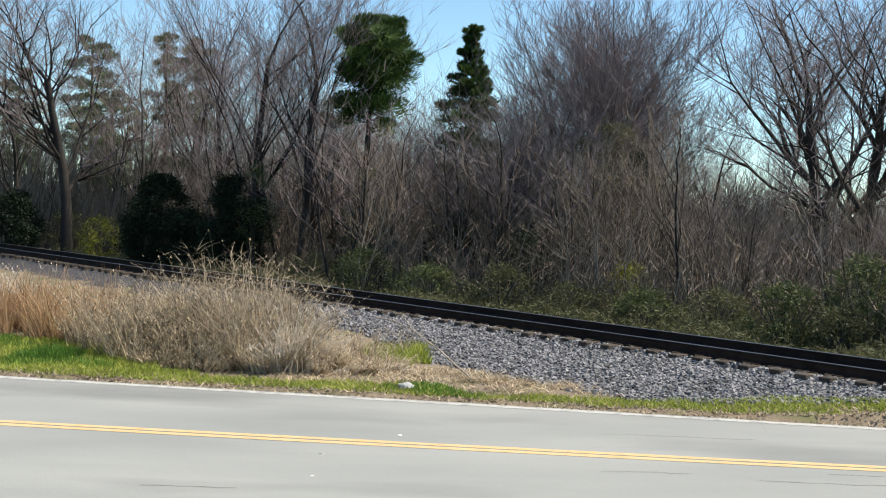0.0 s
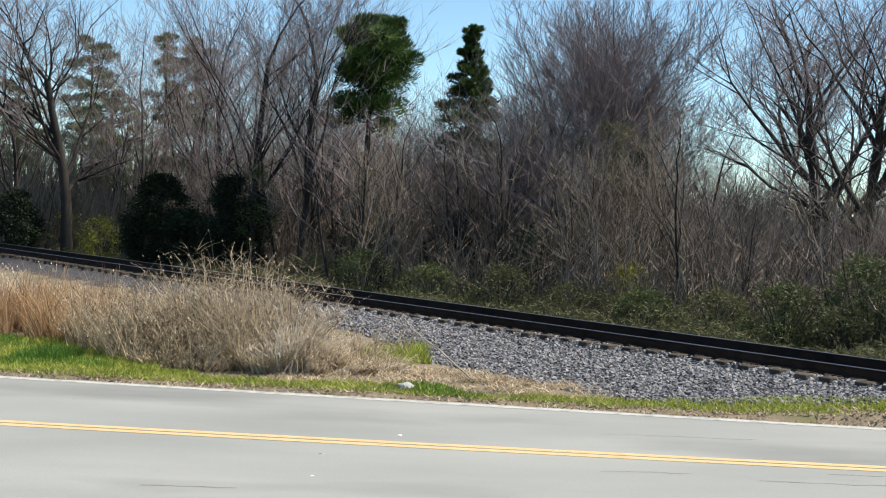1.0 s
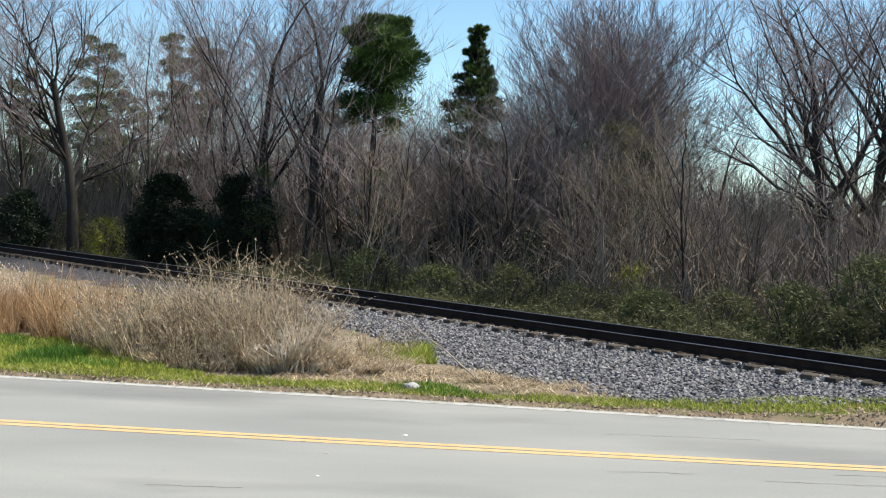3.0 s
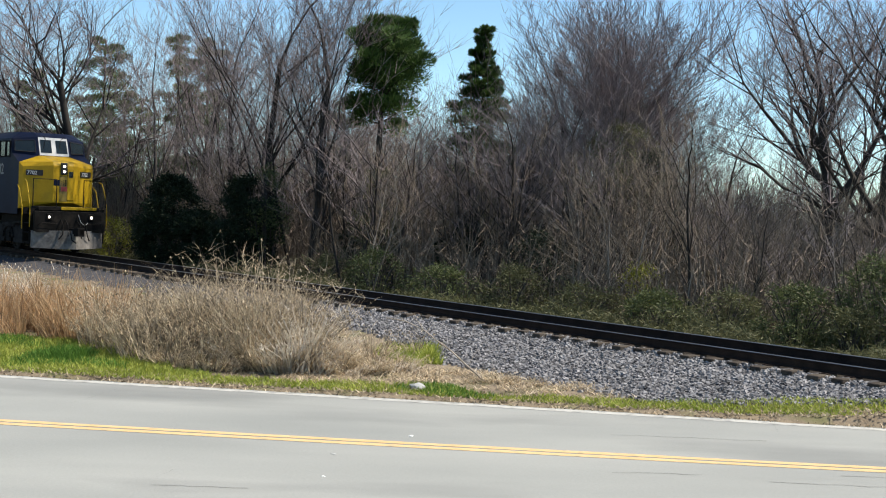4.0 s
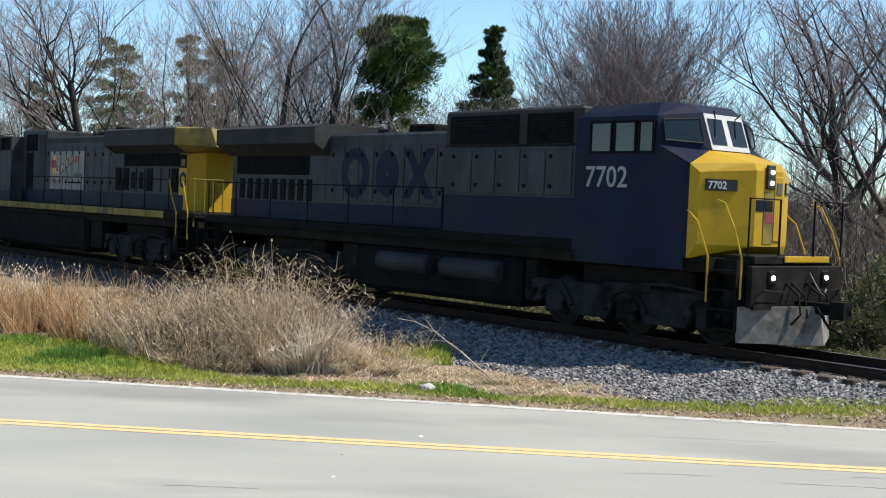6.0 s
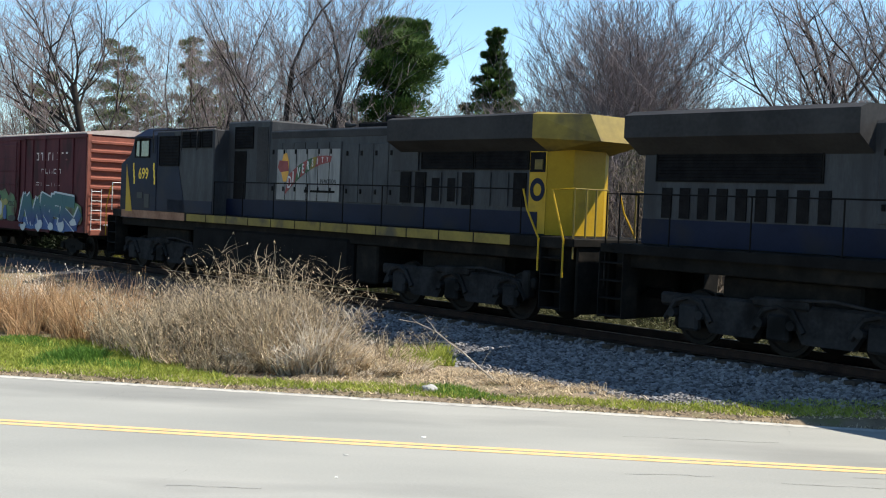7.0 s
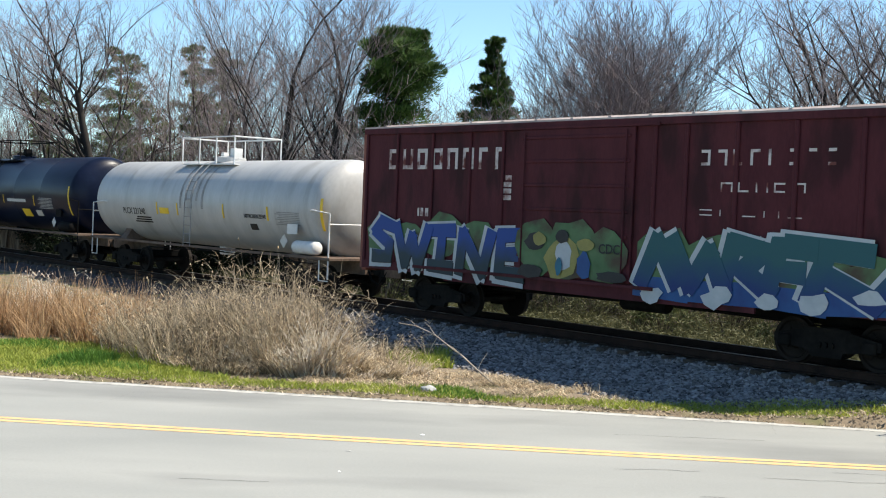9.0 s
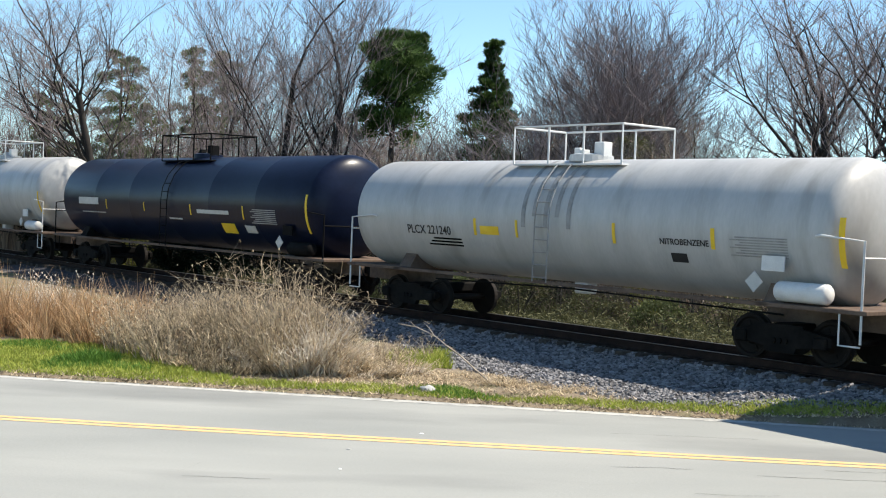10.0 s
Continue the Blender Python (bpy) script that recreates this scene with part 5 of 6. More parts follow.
    part("equipment_top", boxes((5.5, 9.95, -1.45, 1.45, 3.85, 4.68), c=0.05), "loco_roof", car)
    louvre(car, 7.45, 9.7, 3.93, 4.52, 1.455, 8)
    louvre(car, 5.8, 7.1, 3.93, 4.52, 1.455, 8)
    doors(car, 5.7, 9.7, 2.8, 3.78, 1.485, 5, "loco_grey")
    # long hood and radiator
    part("hood", boxes((9.95, 20.6, -0.98, 0.98, 1.9, 4.28), c=0.06), "loco_grey", car)
    panel(car, 9.98, 20.55, 1.92, 2.42, 0.985, "loco_blue", "blue_band")
    doors(car, 10.1, 15.3, 2.5, 3.95, 0.982, 8, "loco_grey")
    bm = bmesh.new()
    hull(bm, [(x, s * y, z) for x in (15.4, 20.7) for s in (-1, 1) for y, z in ((0.98, 3.7), (1.48, 4.02), (1.48, 4.46), (1.2, 4.56))])
    part("radiator", bm, "loco_roof", car)
    louvre(car, 16.4, 20.2, 3.2, 3.72, 0.982, 8)
    for i in range(9):
        panel(car, 16.2 + i * 0.45, 16.45 + i * 0.45, 2.45, 3.05, 0.985, "grille", "vent", 0.02)
    part("exhaust", boxes((11.6, 12.6, -0.5, 0.5, 4.26, 4.52), c=0.05), "grille", car)
    part("horn", B(lathe, [(0, 0.03), (0.25, 0.05), (0.4, 0.12)], 12, "x", (13.6, 0.3, 4.4)), "ink", car)
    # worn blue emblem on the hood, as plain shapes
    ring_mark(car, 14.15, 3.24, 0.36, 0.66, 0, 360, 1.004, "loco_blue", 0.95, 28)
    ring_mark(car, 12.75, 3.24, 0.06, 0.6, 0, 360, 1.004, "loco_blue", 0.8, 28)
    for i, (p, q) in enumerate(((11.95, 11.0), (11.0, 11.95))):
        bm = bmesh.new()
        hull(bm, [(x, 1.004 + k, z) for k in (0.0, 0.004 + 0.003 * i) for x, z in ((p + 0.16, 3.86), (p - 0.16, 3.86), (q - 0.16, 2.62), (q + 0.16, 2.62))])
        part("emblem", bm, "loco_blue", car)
    # frame, walkway, rails, tank, trucks
    part("frame", boxes((1.3, 20.9, -1.3, 1.3, 1.42, 1.72), (2.6, 20.9, -1.5, 1.5, 1.72, 1.9), c=0.02), "black_iron", car)
    panel(car, 5.6, 20.8, 1.70, 1.88, 1.5, "truck_grey", "sill_stripe")
    rail_run(car, [(9.9, 1.5, 2.9), (20.7, 1.5, 2.9)], 0.016, "truck_grey", [(x, 1.5, 2.9) for x in (9.9, 11.8, 13.7, 15.6, 17.5, 19.4, 20.7)], 1.9)
    part("rear_platform", boxes((20.6, 21.2, -1.5, 1.5, 1.7, 1.88), c=0.02), "black_iron", car)
    for s in (-1, 1):
        rail_run(car, [(21.1, s * 0.5, 1.88), (21.1, s * 0.5, 2.9), (21.1, s * 1.45, 2.9), (21.1, s * 1.45, 1.0)], 0.02, "black_iron", name="end_rail")
    steps_block(car, 20.55, 1)
    part("fuel_tank", boxes((7.4, 13.6, -1.3, 1.3, 0.3, 1.4), c=0.12), "truck_grey", car)
    for x0 in (7.9, 10.4):
        part("air_tank", B(lathe, [(x0, 0.2), (x0 + 0.05, 0.25), (x0 + 1.95, 0.25), (x0 + 2.0, 0.2)], 18, "x", (0, 1.34, 1.05)), "loco_roof", car)
    part("rear_pilot", boxes((21.12, 21.2, -1.3, 1.3, 0.32, 1.7), c=0.02), "black_iron", car)
    for x0, x1 in ((7.0, 7.38), (13.65, 14.4)):
        part("equipment_box", boxes((x0, x1, -1.15, 1.15, 0.45, 1.42), c=0.05), "black_iron", car)
    loco_truck(car, 4.3)
    loco_truck(car, 17.0)
    coupler(car, 0.0, -1)
    coupler(car, 21.55, 1)
    return car


def second_locomotive():
    """Runs hood first; its cab is at the tail."""
    car = motor("locomotive", "grey and blue diesel locomotive with yellow ends, running hood first")
    L = 23.6
    nose, shell = nose_and_cab(car, 22.75, -1, "loco_yellow", "loco_blue", False, 3.3)
    part("nose_top", boxes((21.42, 21.6, -0.9, 0.9, 3.6, 3.8), c=0.02), "loco_blue", car)
    # blue side of nose over the yellow front
    bm = bmesh.new()
    hull(bm, [(x, y, z) for y in (1.521, 1.528) for x, z in ((21.58, 1.95), (21.58, 3.5), (19.4, 4.40), (19.4, 1.95), (20.9, 4.40))])
    part("cab_side", bm, "loco_blue", car)
    bm = bmesh.new()
    hull(bm, [(x, y, z) for x, y, z in ((21.6, 1.526, 3.51), (21.6, 1.534, 3.51), (21.6, 1.526, 1.9), (21.6, 1.534, 1.9), (21.1, 1.53, 1.9), (21.1, 1.537, 1.9))])
    part("yellow_flash", bm, "loco_yellow", car)
    cab_window(car, 19.95, 20.55, 3.74, 4.25, 1.53)
    cab_window(car, 20.62, 20.92, 3.74, 4.25, 1.53)
    part("sun_visor", boxes((19.8, 21.0, 1.53, 1.85, 4.34, 4.37)), "loco_blue", car)
    writing("699", 0.52, "tape_yellow", car, on_side(20.7, 1.53, 3.0), squash=0.95, bold=0.006)
    for x in (20.98, 19.5):
        for k in range(3):
            panel(car, x - 0.03 + 0.035 * k, x + 0.05 + 0.035 * k, 2.82 + 0.22 * k, 3.08 + 0.22 * k, 1.53, "tape_yellow", "flash", 0.006)
    for a, b, z0, z1 in ((20.35, 20.75, 2.35, 2.55), (19.85, 20.2, 2.05, 2.5)):
        panel(car, a, b, z0, z1, 1.53, "ink", "hatch")
    # equipment section with dark blue slant
    part("equipment_body", boxes((15.7, 19.45, -1.5, 1.5, 1.95, 4.55), c=0.03), "loco_grey", car)
    bm = bmesh.new()
    hull(bm, [(x, y, z) for y in (1.503, 1.512) for x, z in ((19.44, 1.97), (19.44, 4.5), (18.3, 4.5), (18.2, 3.3), (17.4, 1.97))])
    part("blue_slant", bm, "loco_blue", car)
    panel(car, 15.72, 18.6, 1.97, 2.35, 1.5, "loco_blue", "blue_band")
    louvre(car, 17.9, 19.2, 3.45, 4.35, 1.514, 9)
    for i in range(3):
        louvre(car, 15.85 + i * 0.68, 16.4 + i * 0.68, 4.02, 4.46, 1.502, 5)
    rail_run(car, [(19.6, 1.56, 3.85), (19.55, 1.6, 4.56), (15.4, 1.6, 4.6), (15.3, 1.56, 4.1)], 0.018, "loco_roof", [(17.6, 1.6, 4.58), (16.6, 1.6, 4.59)], 3.9)
    # tall section
    part("blower_housing", boxes((13.3, 15.75, -1.0, 1.0, 1.95, 4.80), c=0.05), "loco_grey", car)
    louvre(car, 14.25, 15.25, 4.0, 4.6, 1.003, 7)
    panel(car, 13.4, 14.0, 3.0, 4.6, 1.002, "loco_roof", "hatch")
    panel(car, 14.6, 15.3, 2.3, 3.9, 1.002, "truck_grey", "hatch")
    # engine hood
    part("hood", boxes((1.78, 13.35, -0.98, 0.98, 1.95, 4.48), c=0.03), "loco_grey", car)
    part("hood_roof", boxes((7.0, 13.3, -0.99, 0.99, 4.18, 4.50), c=0.08), "loco_roof", car)
    panel(car, 2.0, 15.7, 1.96, 2.46, 1.002, "loco_blue", "blue_band", 0.014)
    doors(car, 9.65, 13.2, 2.5, 4.12, 0.985, 6, "loco_grey")
    poster = panel(car, 9.7, 12.85, 2.5, 3.93, 1.008, "poster_white", "poster_panel", 0.006, "pale advertising panel")
    for x in (10.2, 10.75, 11.3, 11.85, 12.4):
        panel(poster, x - 0.012, x + 0.012, 2.5, 3.93, 1.0145, "truck_grey", "joint", 0.004)
    bm = bmesh.new()
    hull(bm, [(12.42 + 0.2 * math.cos(k * 0.7854 + 0.39), q, 3.42 + 0.44 * math.sin(k * 0.7854 + 0.39)) for k in range(8) for q in (1.015, 1.02)])
    part("emblem", bm, "poster_orange", poster)
    bm = bmesh.new()
    hull(bm, [(x, q, z) for q in (1.021, 1.024) for x, z in ((12.8, 3.42), (12.72, 3.62), (12.28, 3.6), (12.22, 3.32), (12.66, 3.28))])
    part("emblem", bm, "poster_red", poster)

    def banner(u):
        """Place and half height of the curved banner."""
        return 12.3 - 2.2 * u, 2.93 + 0.72 * (1 - (1 - u) ** 2.1), 0.29 - 0.21 * u

    for i, (ch, mt) in enumerate(zip("DIVERSITY", ("poster_red", "poster_red", "banner_green", "poster_red", "banner_green", "sill_yellow", "poster_red", "poster_red", "poster_red"))):
        bm = bmesh.new()
        pts = []
        for u in (i / 9 + 0.004, (i + 1) / 9 - 0.004):
            x, z, h = banner(u)
            pts += [(x + 0.35 * h, q, z - h) for q in (1.021, 1.026)] + [(x - 0.35 * h, q, z + h) for q in (1.021, 1.026)]
        hull(bm, pts)
        blk = part("banner_block", bm, mt, poster)
        x, z, h = banner((i + 0.5) / 9)
        writing(ch, h * 1.75, "mark_white", blk, on_side(x + 0.09, 1.028, z - h * 0.62), squash=0.62 if ch != "I" else 0.9, bold=0.006)
    writing("IN MOTION", 0.17, "ink", poster, on_side(10.62, 1.018, 2.98), squash=0.85)
    part("lettering", boxes((11.2, 11.4, 1.016, 1.02, 2.72, 2.8), (9.9, 11.1, 1.016, 1.02, 2.73, 2.79)), "truck_grey", poster)
    doors(car, 6.9, 9.5, 2.5, 4.05, 0.985, 4, "loco_grey")
    panel(car, 6.3, 7.35, 3.35, 4.0, 1.0, "loco_grey", "hatch", 0.03)
    # radiator end: wide cap, screens, slotted doors, yellow end
    bm = bmesh.new()
    hull(bm, [(x, s * y, z) for x, k in ((1.75, 1.0), (7.0, 1.0)) for s in (-1, 1) for y, z in ((1.0, 3.8), (1.5, 4.06), (1.5, 4.58), (1.35, 4.64))])
    part("radiator_cap", bm, "loco_roof", car)
    # yellow roof end in a duller tone, which carries its shade
    bm = bmesh.new()
    hull(bm, [(1.75, s * y, z) for s in (-1, 1) for y, z in ((1.0, 3.8), (1.5, 4.06), (1.5, 4.58), (1.35, 4.64))] + [(0.75, s * 0.75, z) for s in (-1, 1) for z in (4.02, 4.6)] + [(0.45, s * 0.7, 4.02) for s in (-1, 1)])
    part("radiator_end", bm, "sill_yellow", car, "yellow roof end, dulled for the shade on it")
    louvre(car, 2.35, 4.15, 3.42, 3.98, 1.0, 8)
    louvre(car, 4.25, 6.15, 3.42, 3.98, 1.0, 8)
    for i in range(8):
        x0 = 2.4 + i * 0.6
        panel(car, x0, x0 + 0.42, 2.55, 3.32, 0.99, "loco_grey" if i in (1, 2, 4, 5) else "truck_grey", "hood_door", 0.02)
        if i not in (1, 2):
            panel(car, x0 + 0.06, x0 + 0.34, 2.62, 3.18, 1.01, "grille", "vent", 0.012)
    panel(car, 1.76, 2.3, 1.98, 3.8, 0.985, "loco_yellow", "yellow_end_side", 0.02)
    bm = bmesh.new()
    hull(bm, [(x, s * h, z) for x, h in ((1.775, 0.98), (1.42, 0.5)) for s in (-1, 1) for z in (1.96, 4.04)])
    part("yellow_end", bm, "loco_yellow", car, "yellow tapered hood end")
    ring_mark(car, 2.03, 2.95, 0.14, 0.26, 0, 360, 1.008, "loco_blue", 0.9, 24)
    # flat dark sheet: openings and the overhang's shadow drawn as colour
    panel(car, 1.8, 2.28, 3.34, 3.78, 1.006, "grille", "opening", 0.01, "dark sheet for the shadowed openings under the roof end")
    panel(car, 1.86, 2.1, 3.4, 3.62, 1.018, "sill_yellow", "number_board", 0.03)
    # frame, stripe, rails
    part("frame", boxes((0.7, 22.9, -1.3, 1.3, 1.42, 1.72), (0.6, 22.6, -1.52, 1.52, 1.70, 1.95), c=0.02), "black_iron", car)
    for i in range(12):
        x0 = 2.3 + i * 1.25
        panel(car, x0, x0 + 1.2, 1.71, 1.93, 1.52, "sill_yellow", "sill_stripe", 0.008)
    panel(car, 17.4, 21.9, 1.70, 1.95, 1.52, "rust_stain", "sill_stripe", 0.01)
    rail_run(car, [(2.0, 1.5, 2.95), (15.6, 1.5, 2.95)], 0.017, "truck_grey", [(2.0 + i * 1.7, 1.5, 2.95) for i in range(9)], 1.95)
    for s in (-1, 1):
        rail_run(car, [(0.6, s * 1.56, 1.1), (0.6, s * 1.56, 1.9), (1.0, s * 1.55, 2.95), (0.45, s * 1.4, 2.98)], 0.022, "loco_yellow", name="grab_rail")
        rail_run(car, [(1.35, s * 1.56, 1.2), (1.35, s * 1.56, 1.9), (1.75, s * 1.55, 2.5), (1.9, s * 1.55, 2.95)], 0.022, "loco_yellow", name="grab_rail")
        rail_run(car, [(0.42, s * 0.45, 1.95), (0.42, s * 0.45, 2.98), (0.42, s * 1.45, 2.98), (0.42, s * 1.45, 1.5)], 0.022, "sill_yellow", [(0.42, s * 0.8, 2.98), (0.42, s * 1.1, 2.98)], 1.95, name="end_rail")
        rail_run(car, [(23.05, s * 1.56, 1.0), (23.05, s * 1.56, 2.0), (22.75, s * 1.56, 2.7), (22.6, s * 1.5, 2.75)], 0.02, "loco_yellow", name="grab_rail")
        rail_run(car, [(22.95, s * 0.5, 1.9), (22.95, s * 0.5, 2.85), (22.95, s * 1.4, 2.85), (22.95, s * 1.4, 1.9)], 0.02, "pale_metal", name="end_rail")
    part("front_platform", boxes((0.35, 0.9, -1.5, 1.5, 1.75, 1.93), c=0.02), "black_iron", car)
    steps_block(car, 1.3, -1)
    steps_block(car, 22.35, 1)
    part("fuel_tank", boxes((8.6, 17.2, -1.36, 1.36, 0.25, 1.62), c=0.14), "truck_grey", car)
    part("exhaust", boxes((8.2, 9.6, -0.55, 0.55, 4.44, 4.66), (8.3, 8.7, -0.3, 0.3, 4.6, 4.85), c=0.04), "grille", car)
    part("horn", B(lathe, [(0, 0.03), (0.25, 0.05), (0.4, 0.12)], 12, "x", (10.0, 0.3, 4.62)), "ink", car)
    part("front_pilot", boxes((0.4, 0.48, -1.3, 1.3, 0.32, 1.76), c=0.02), "black_iron", car)
    part("rear_pilot", boxes((22.98, 23.06, -1.3, 1.3, 0.32, 1.72), c=0.02), "black_iron", car)
    part("equipment_box", boxes((7.6, 8.55, -1.2, 1.2, 0.42, 1.45), c=0.05), "black_iron", car)
    loco_truck(car, 4.6)
    loco_truck(car, 19.6)
    coupler(car, 0.0, -1)
    coupler(car, L, 1)
    return car


def box_car():
    car = tagged(new("boxcar"), "rust-red boxcar with worn white letters and blue graffiti", "boxcar", "freight train")
    a, b = 1.2, 16.84          # ends of the body
    y = 1.55
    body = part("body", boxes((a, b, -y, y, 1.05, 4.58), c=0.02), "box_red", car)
    bm = bmesh.new()
    hull(bm, [(x, s * w, z) for x in (a - 0.06, b + 0.06) for s in (-1, 1) for w, z in ((1.60, 4.56), (1.60, 4.62), (0.05, 4.80))])
    part("roof", bm, "box_roof", car, "pale weathered metal roof")
    bm = bmesh.new()
    for i in range(14):
        x = a + 0.5 + i * 1.1
        for s in (-1, 1):
            hull(bm, [(x + d, s * w, z + k) for d in (-0.04, 0.04) for w, z in ((1.6, 4.62), (0.1, 4.795)) for k in (0, 0.03)])
    part("roof_rib", bm, "box_roof", car)
    part("eave", boxes((a - 0.04, b + 0.04, 1.55, 1.61, 4.44, 4.58), (a - 0.04, b + 0.04, -1.61, -1.55, 4.44, 4.58)), "box_red", car)
    part("side_sill", boxes((a, b, 1.55, 1.585, 1.0, 1.2), (a, b, -1.585, -1.55, 1.0, 1.2), (4.5, 13.5, 1.52, 1.57, 0.88, 1.02)), "box_red", car)
    rib = boxes((-0.05, 0.05, 0, 0.045, 1.2, 4.44), c=0.02)
    rm = mesh_of("side_post", rib, "box_red")
    for x in (1.26, 2.4, 3.75, 5.05, 6.25, 7.05, 11.55, 12.7, 14.1, 15.5, 16.78):
        o = new("side_post", rm)
        o.parent = car
        o.location = (x, y, 0)
    # sliding door with horizontal ribs
    d = part("door", boxes((7.55, 11.0, y + 0.012, y + 0.07, 1.22, 4.42), c=0.012), "box_red", car, "rust-red sliding door")
    for i in range(6):
        part("door_rib", boxes((7.65, 10.9, y + 0.07, y + 0.095, 1.6 + i * 0.52, 1.67 + i * 0.52), c=0.01), "box_red", d)
    part("door_track", boxes((6.9, 14.6, y + 0.01, y + 0.12, 1.12, 1.19)), "box_red", car)
    part("door_track", boxes((6.9, 14.6, y + 0.01, y + 0.1, 4.42, 4.48)), "box_red", car)
    for x in (7.75, 10.75):
        part("lock_bar", B(tube, [(x, y + 0.11, 1.25), (x, y + 0.11, 4.35)], 0.018, 6), "box_red", d)
    # corrugated ends, their red brightened to carry the sunlight
    for x, s in ((a, -1), (b, 1)):
        e = part("end_panel", boxes((min(x, x + s * 0.03), max(x, x + s * 0.03), -1.5, 1.5, 1.05, 4.5)), "box_end_sunlit", car)
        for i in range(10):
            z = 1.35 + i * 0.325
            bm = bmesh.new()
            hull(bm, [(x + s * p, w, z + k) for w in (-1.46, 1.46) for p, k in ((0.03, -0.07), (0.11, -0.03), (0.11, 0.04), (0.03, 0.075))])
            part("end_rib", bm, "box_end_sunlit", e)
        part("corner_post", boxes((min(x, x + s * 0.1), max(x, x + s * 0.1), 1.44, 1.57, 1.0, 4.56)), "box_end_sunlit", e)
        part("corner_post", boxes((min(x, x + s * 0.1), max(x, x + s * 0.1), -1.57, -1.44, 1.0, 4.56)), "box_end_sunlit", e)
        bm = bmesh.new()
        for w in (1.05, 1.42):
            tube(bm, [(x + s * 0.18, w, 1.0), (x + s * 0.18, w, 2.6)], 0.014, 5)
        for i in range(5):
            tube(bm, [(x + s * 0.18, 1.05, 1.15 + 0.34 * i), (x + s * 0.18, 1.42, 1.15 + 0.34 * i)], 0.012, 5)
        part("ladder", bm, "pale_metal", car)
        part("sill_beam", boxes((min(x, x + s * 0.2), max(x, x + s * 0.2), -1.45, 1.45, 0.92, 1.12), c=0.02), "box_end_sunlit", car)
        part("draft_gear", boxes((min(x, x + s * 0.75), max(x, x + s * 0.75), -0.28, 0.28, 0.68, 1.02), c=0.02), "rusty_frame", car)
    bm = bmesh.new()
    tube(bm, [(a - 0.24, -0.1 + 0.28 * math.cos(k * math.tau / 16), 2.3 + 0.28 * math.sin(k * math.tau / 16)) for k in range(17)], 0.016, 5)
    for k in range(4):
        tube(bm, [(a - 0.24, -0.1, 2.3), (a - 0.24, -0.1 + 0.28 * math.cos(k * math.tau / 4), 2.3 + 0.28 * math.sin(k * math.tau / 4))], 0.012, 5)
    part("brake_wheel", bm, "pale_metal", car)
    part("brake_housing", boxes((a - 0.22, a - 0.03, -0.3, 0.1, 1.75, 2.1), c=0.03), "pale_metal", car)
    part("crossover_step", boxes((a - 0.45, a - 0.03, -1.2, 0.9, 1.28, 1.33)), "pale_metal", car)
    # worn white lettering, broken up into plain bars
    rg = random.Random(8)
    Y = y + 0.006
    for x0, n, z, h, st, keep in ((15.85, 8, 3.55, 0.5, 0.575, 0.86), (5.95, 8, 3.62, 0.3, 0.4, 0.68), (5.4, 6, 3.12, 0.18, 0.4, 0.4), (5.9, 7, 2.66, 0.12, 0.5, 0.22)):
        for i in range(n):
            x, w, k = x0 - i * st, st * 0.68, h * 0.19
            bars = ((x - k, x, z, z + h), (x - w, x - w + k, z, z + h), (x - w + k, x - k, z + h - k, z + h), (x - w + k, x - k, z, z + k))
            for j, (p, q, r, t) in enumerate(bars):
                if rg.random() > keep - (0.25 if i > 4 else 0.0):
                    continue
                part("lettering", boxes((p, q, Y, Y + 0.003, r, t)), "worn_white", car)
    for i, w in enumerate((0.2, 0.3, 0.34, 0.28)):
        part("lettering", boxes((11.25, 11.25 + w, Y, Y + 0.003, 3.3 - i * 0.15, 3.41 - i * 0.15)), "worn_white", car)
    part("lettering", boxes((14.55, 14.62, Y, Y + 0.003, 2.4, 2.6), (14.4, 14.5, Y, Y + 0.003, 2.4, 2.6), (14.2, 14.32, Y, Y + 0.003, 2.4, 2.6)), "worn_white", car)

    # graffiti: uneven green ground, blue letters with white rims
    def blob(cx, cz, rx, rz, q, material, name, parent, jag=0.18, n=13, label=""):
        bm = bmesh.new()
        rim = []
        for k in range(n):
            t, r = k * math.tau / n, 1 + rg.uniform(-jag, jag)
            rim.append((cx + math.cos(t) * rx * r, cz + math.sin(t) * rz * r))
        top = [bm.verts.new((p, q + 0.003, z)) for p, z in rim]
        low = [bm.verts.new((p, q, z)) for p, z in rim]
        bm.faces.new(top)
        for k in range(n):
            bm.faces.new((top[k], low[k], low[(k + 1) % n], top[(k + 1) % n]))
        return part(name, bm, material, parent, label)

    def strokes(lines, x0, width, z0, high, half, material, q, name):
        """A drawn shape: bands along lines of (across, up)."""
        bm = bmesh.new()
        k = 0
        for line in lines:
            pts = [(x0 - u * width, z0 + v * high) for u, v in line]
            for (xa, za), (xb, zb) in zip(pts, pts[1:]):
                d = Vector((xb - xa, zb - za)).normalized()
                nx, nz = -d.y * half, d.x * half
                e = d * half * 0.75
                hull(bm, [(px, qq, pz) for qq in (q, q + 0.003 + 0.0006 * k) for px, pz in ((xa + nx - e.x, za + nz - e.y), (xa - nx - e.x, za - nz - e.y), (xb + nx * 1.15 + e.x, zb + nz * 1.15 + e.y), (xb - nx * 1.15 + e.x, zb - nz * 1.15 + e.y))])
                k += 1
        return part(name, bm, material, car)

    GROUND = "green spray-painted patch"
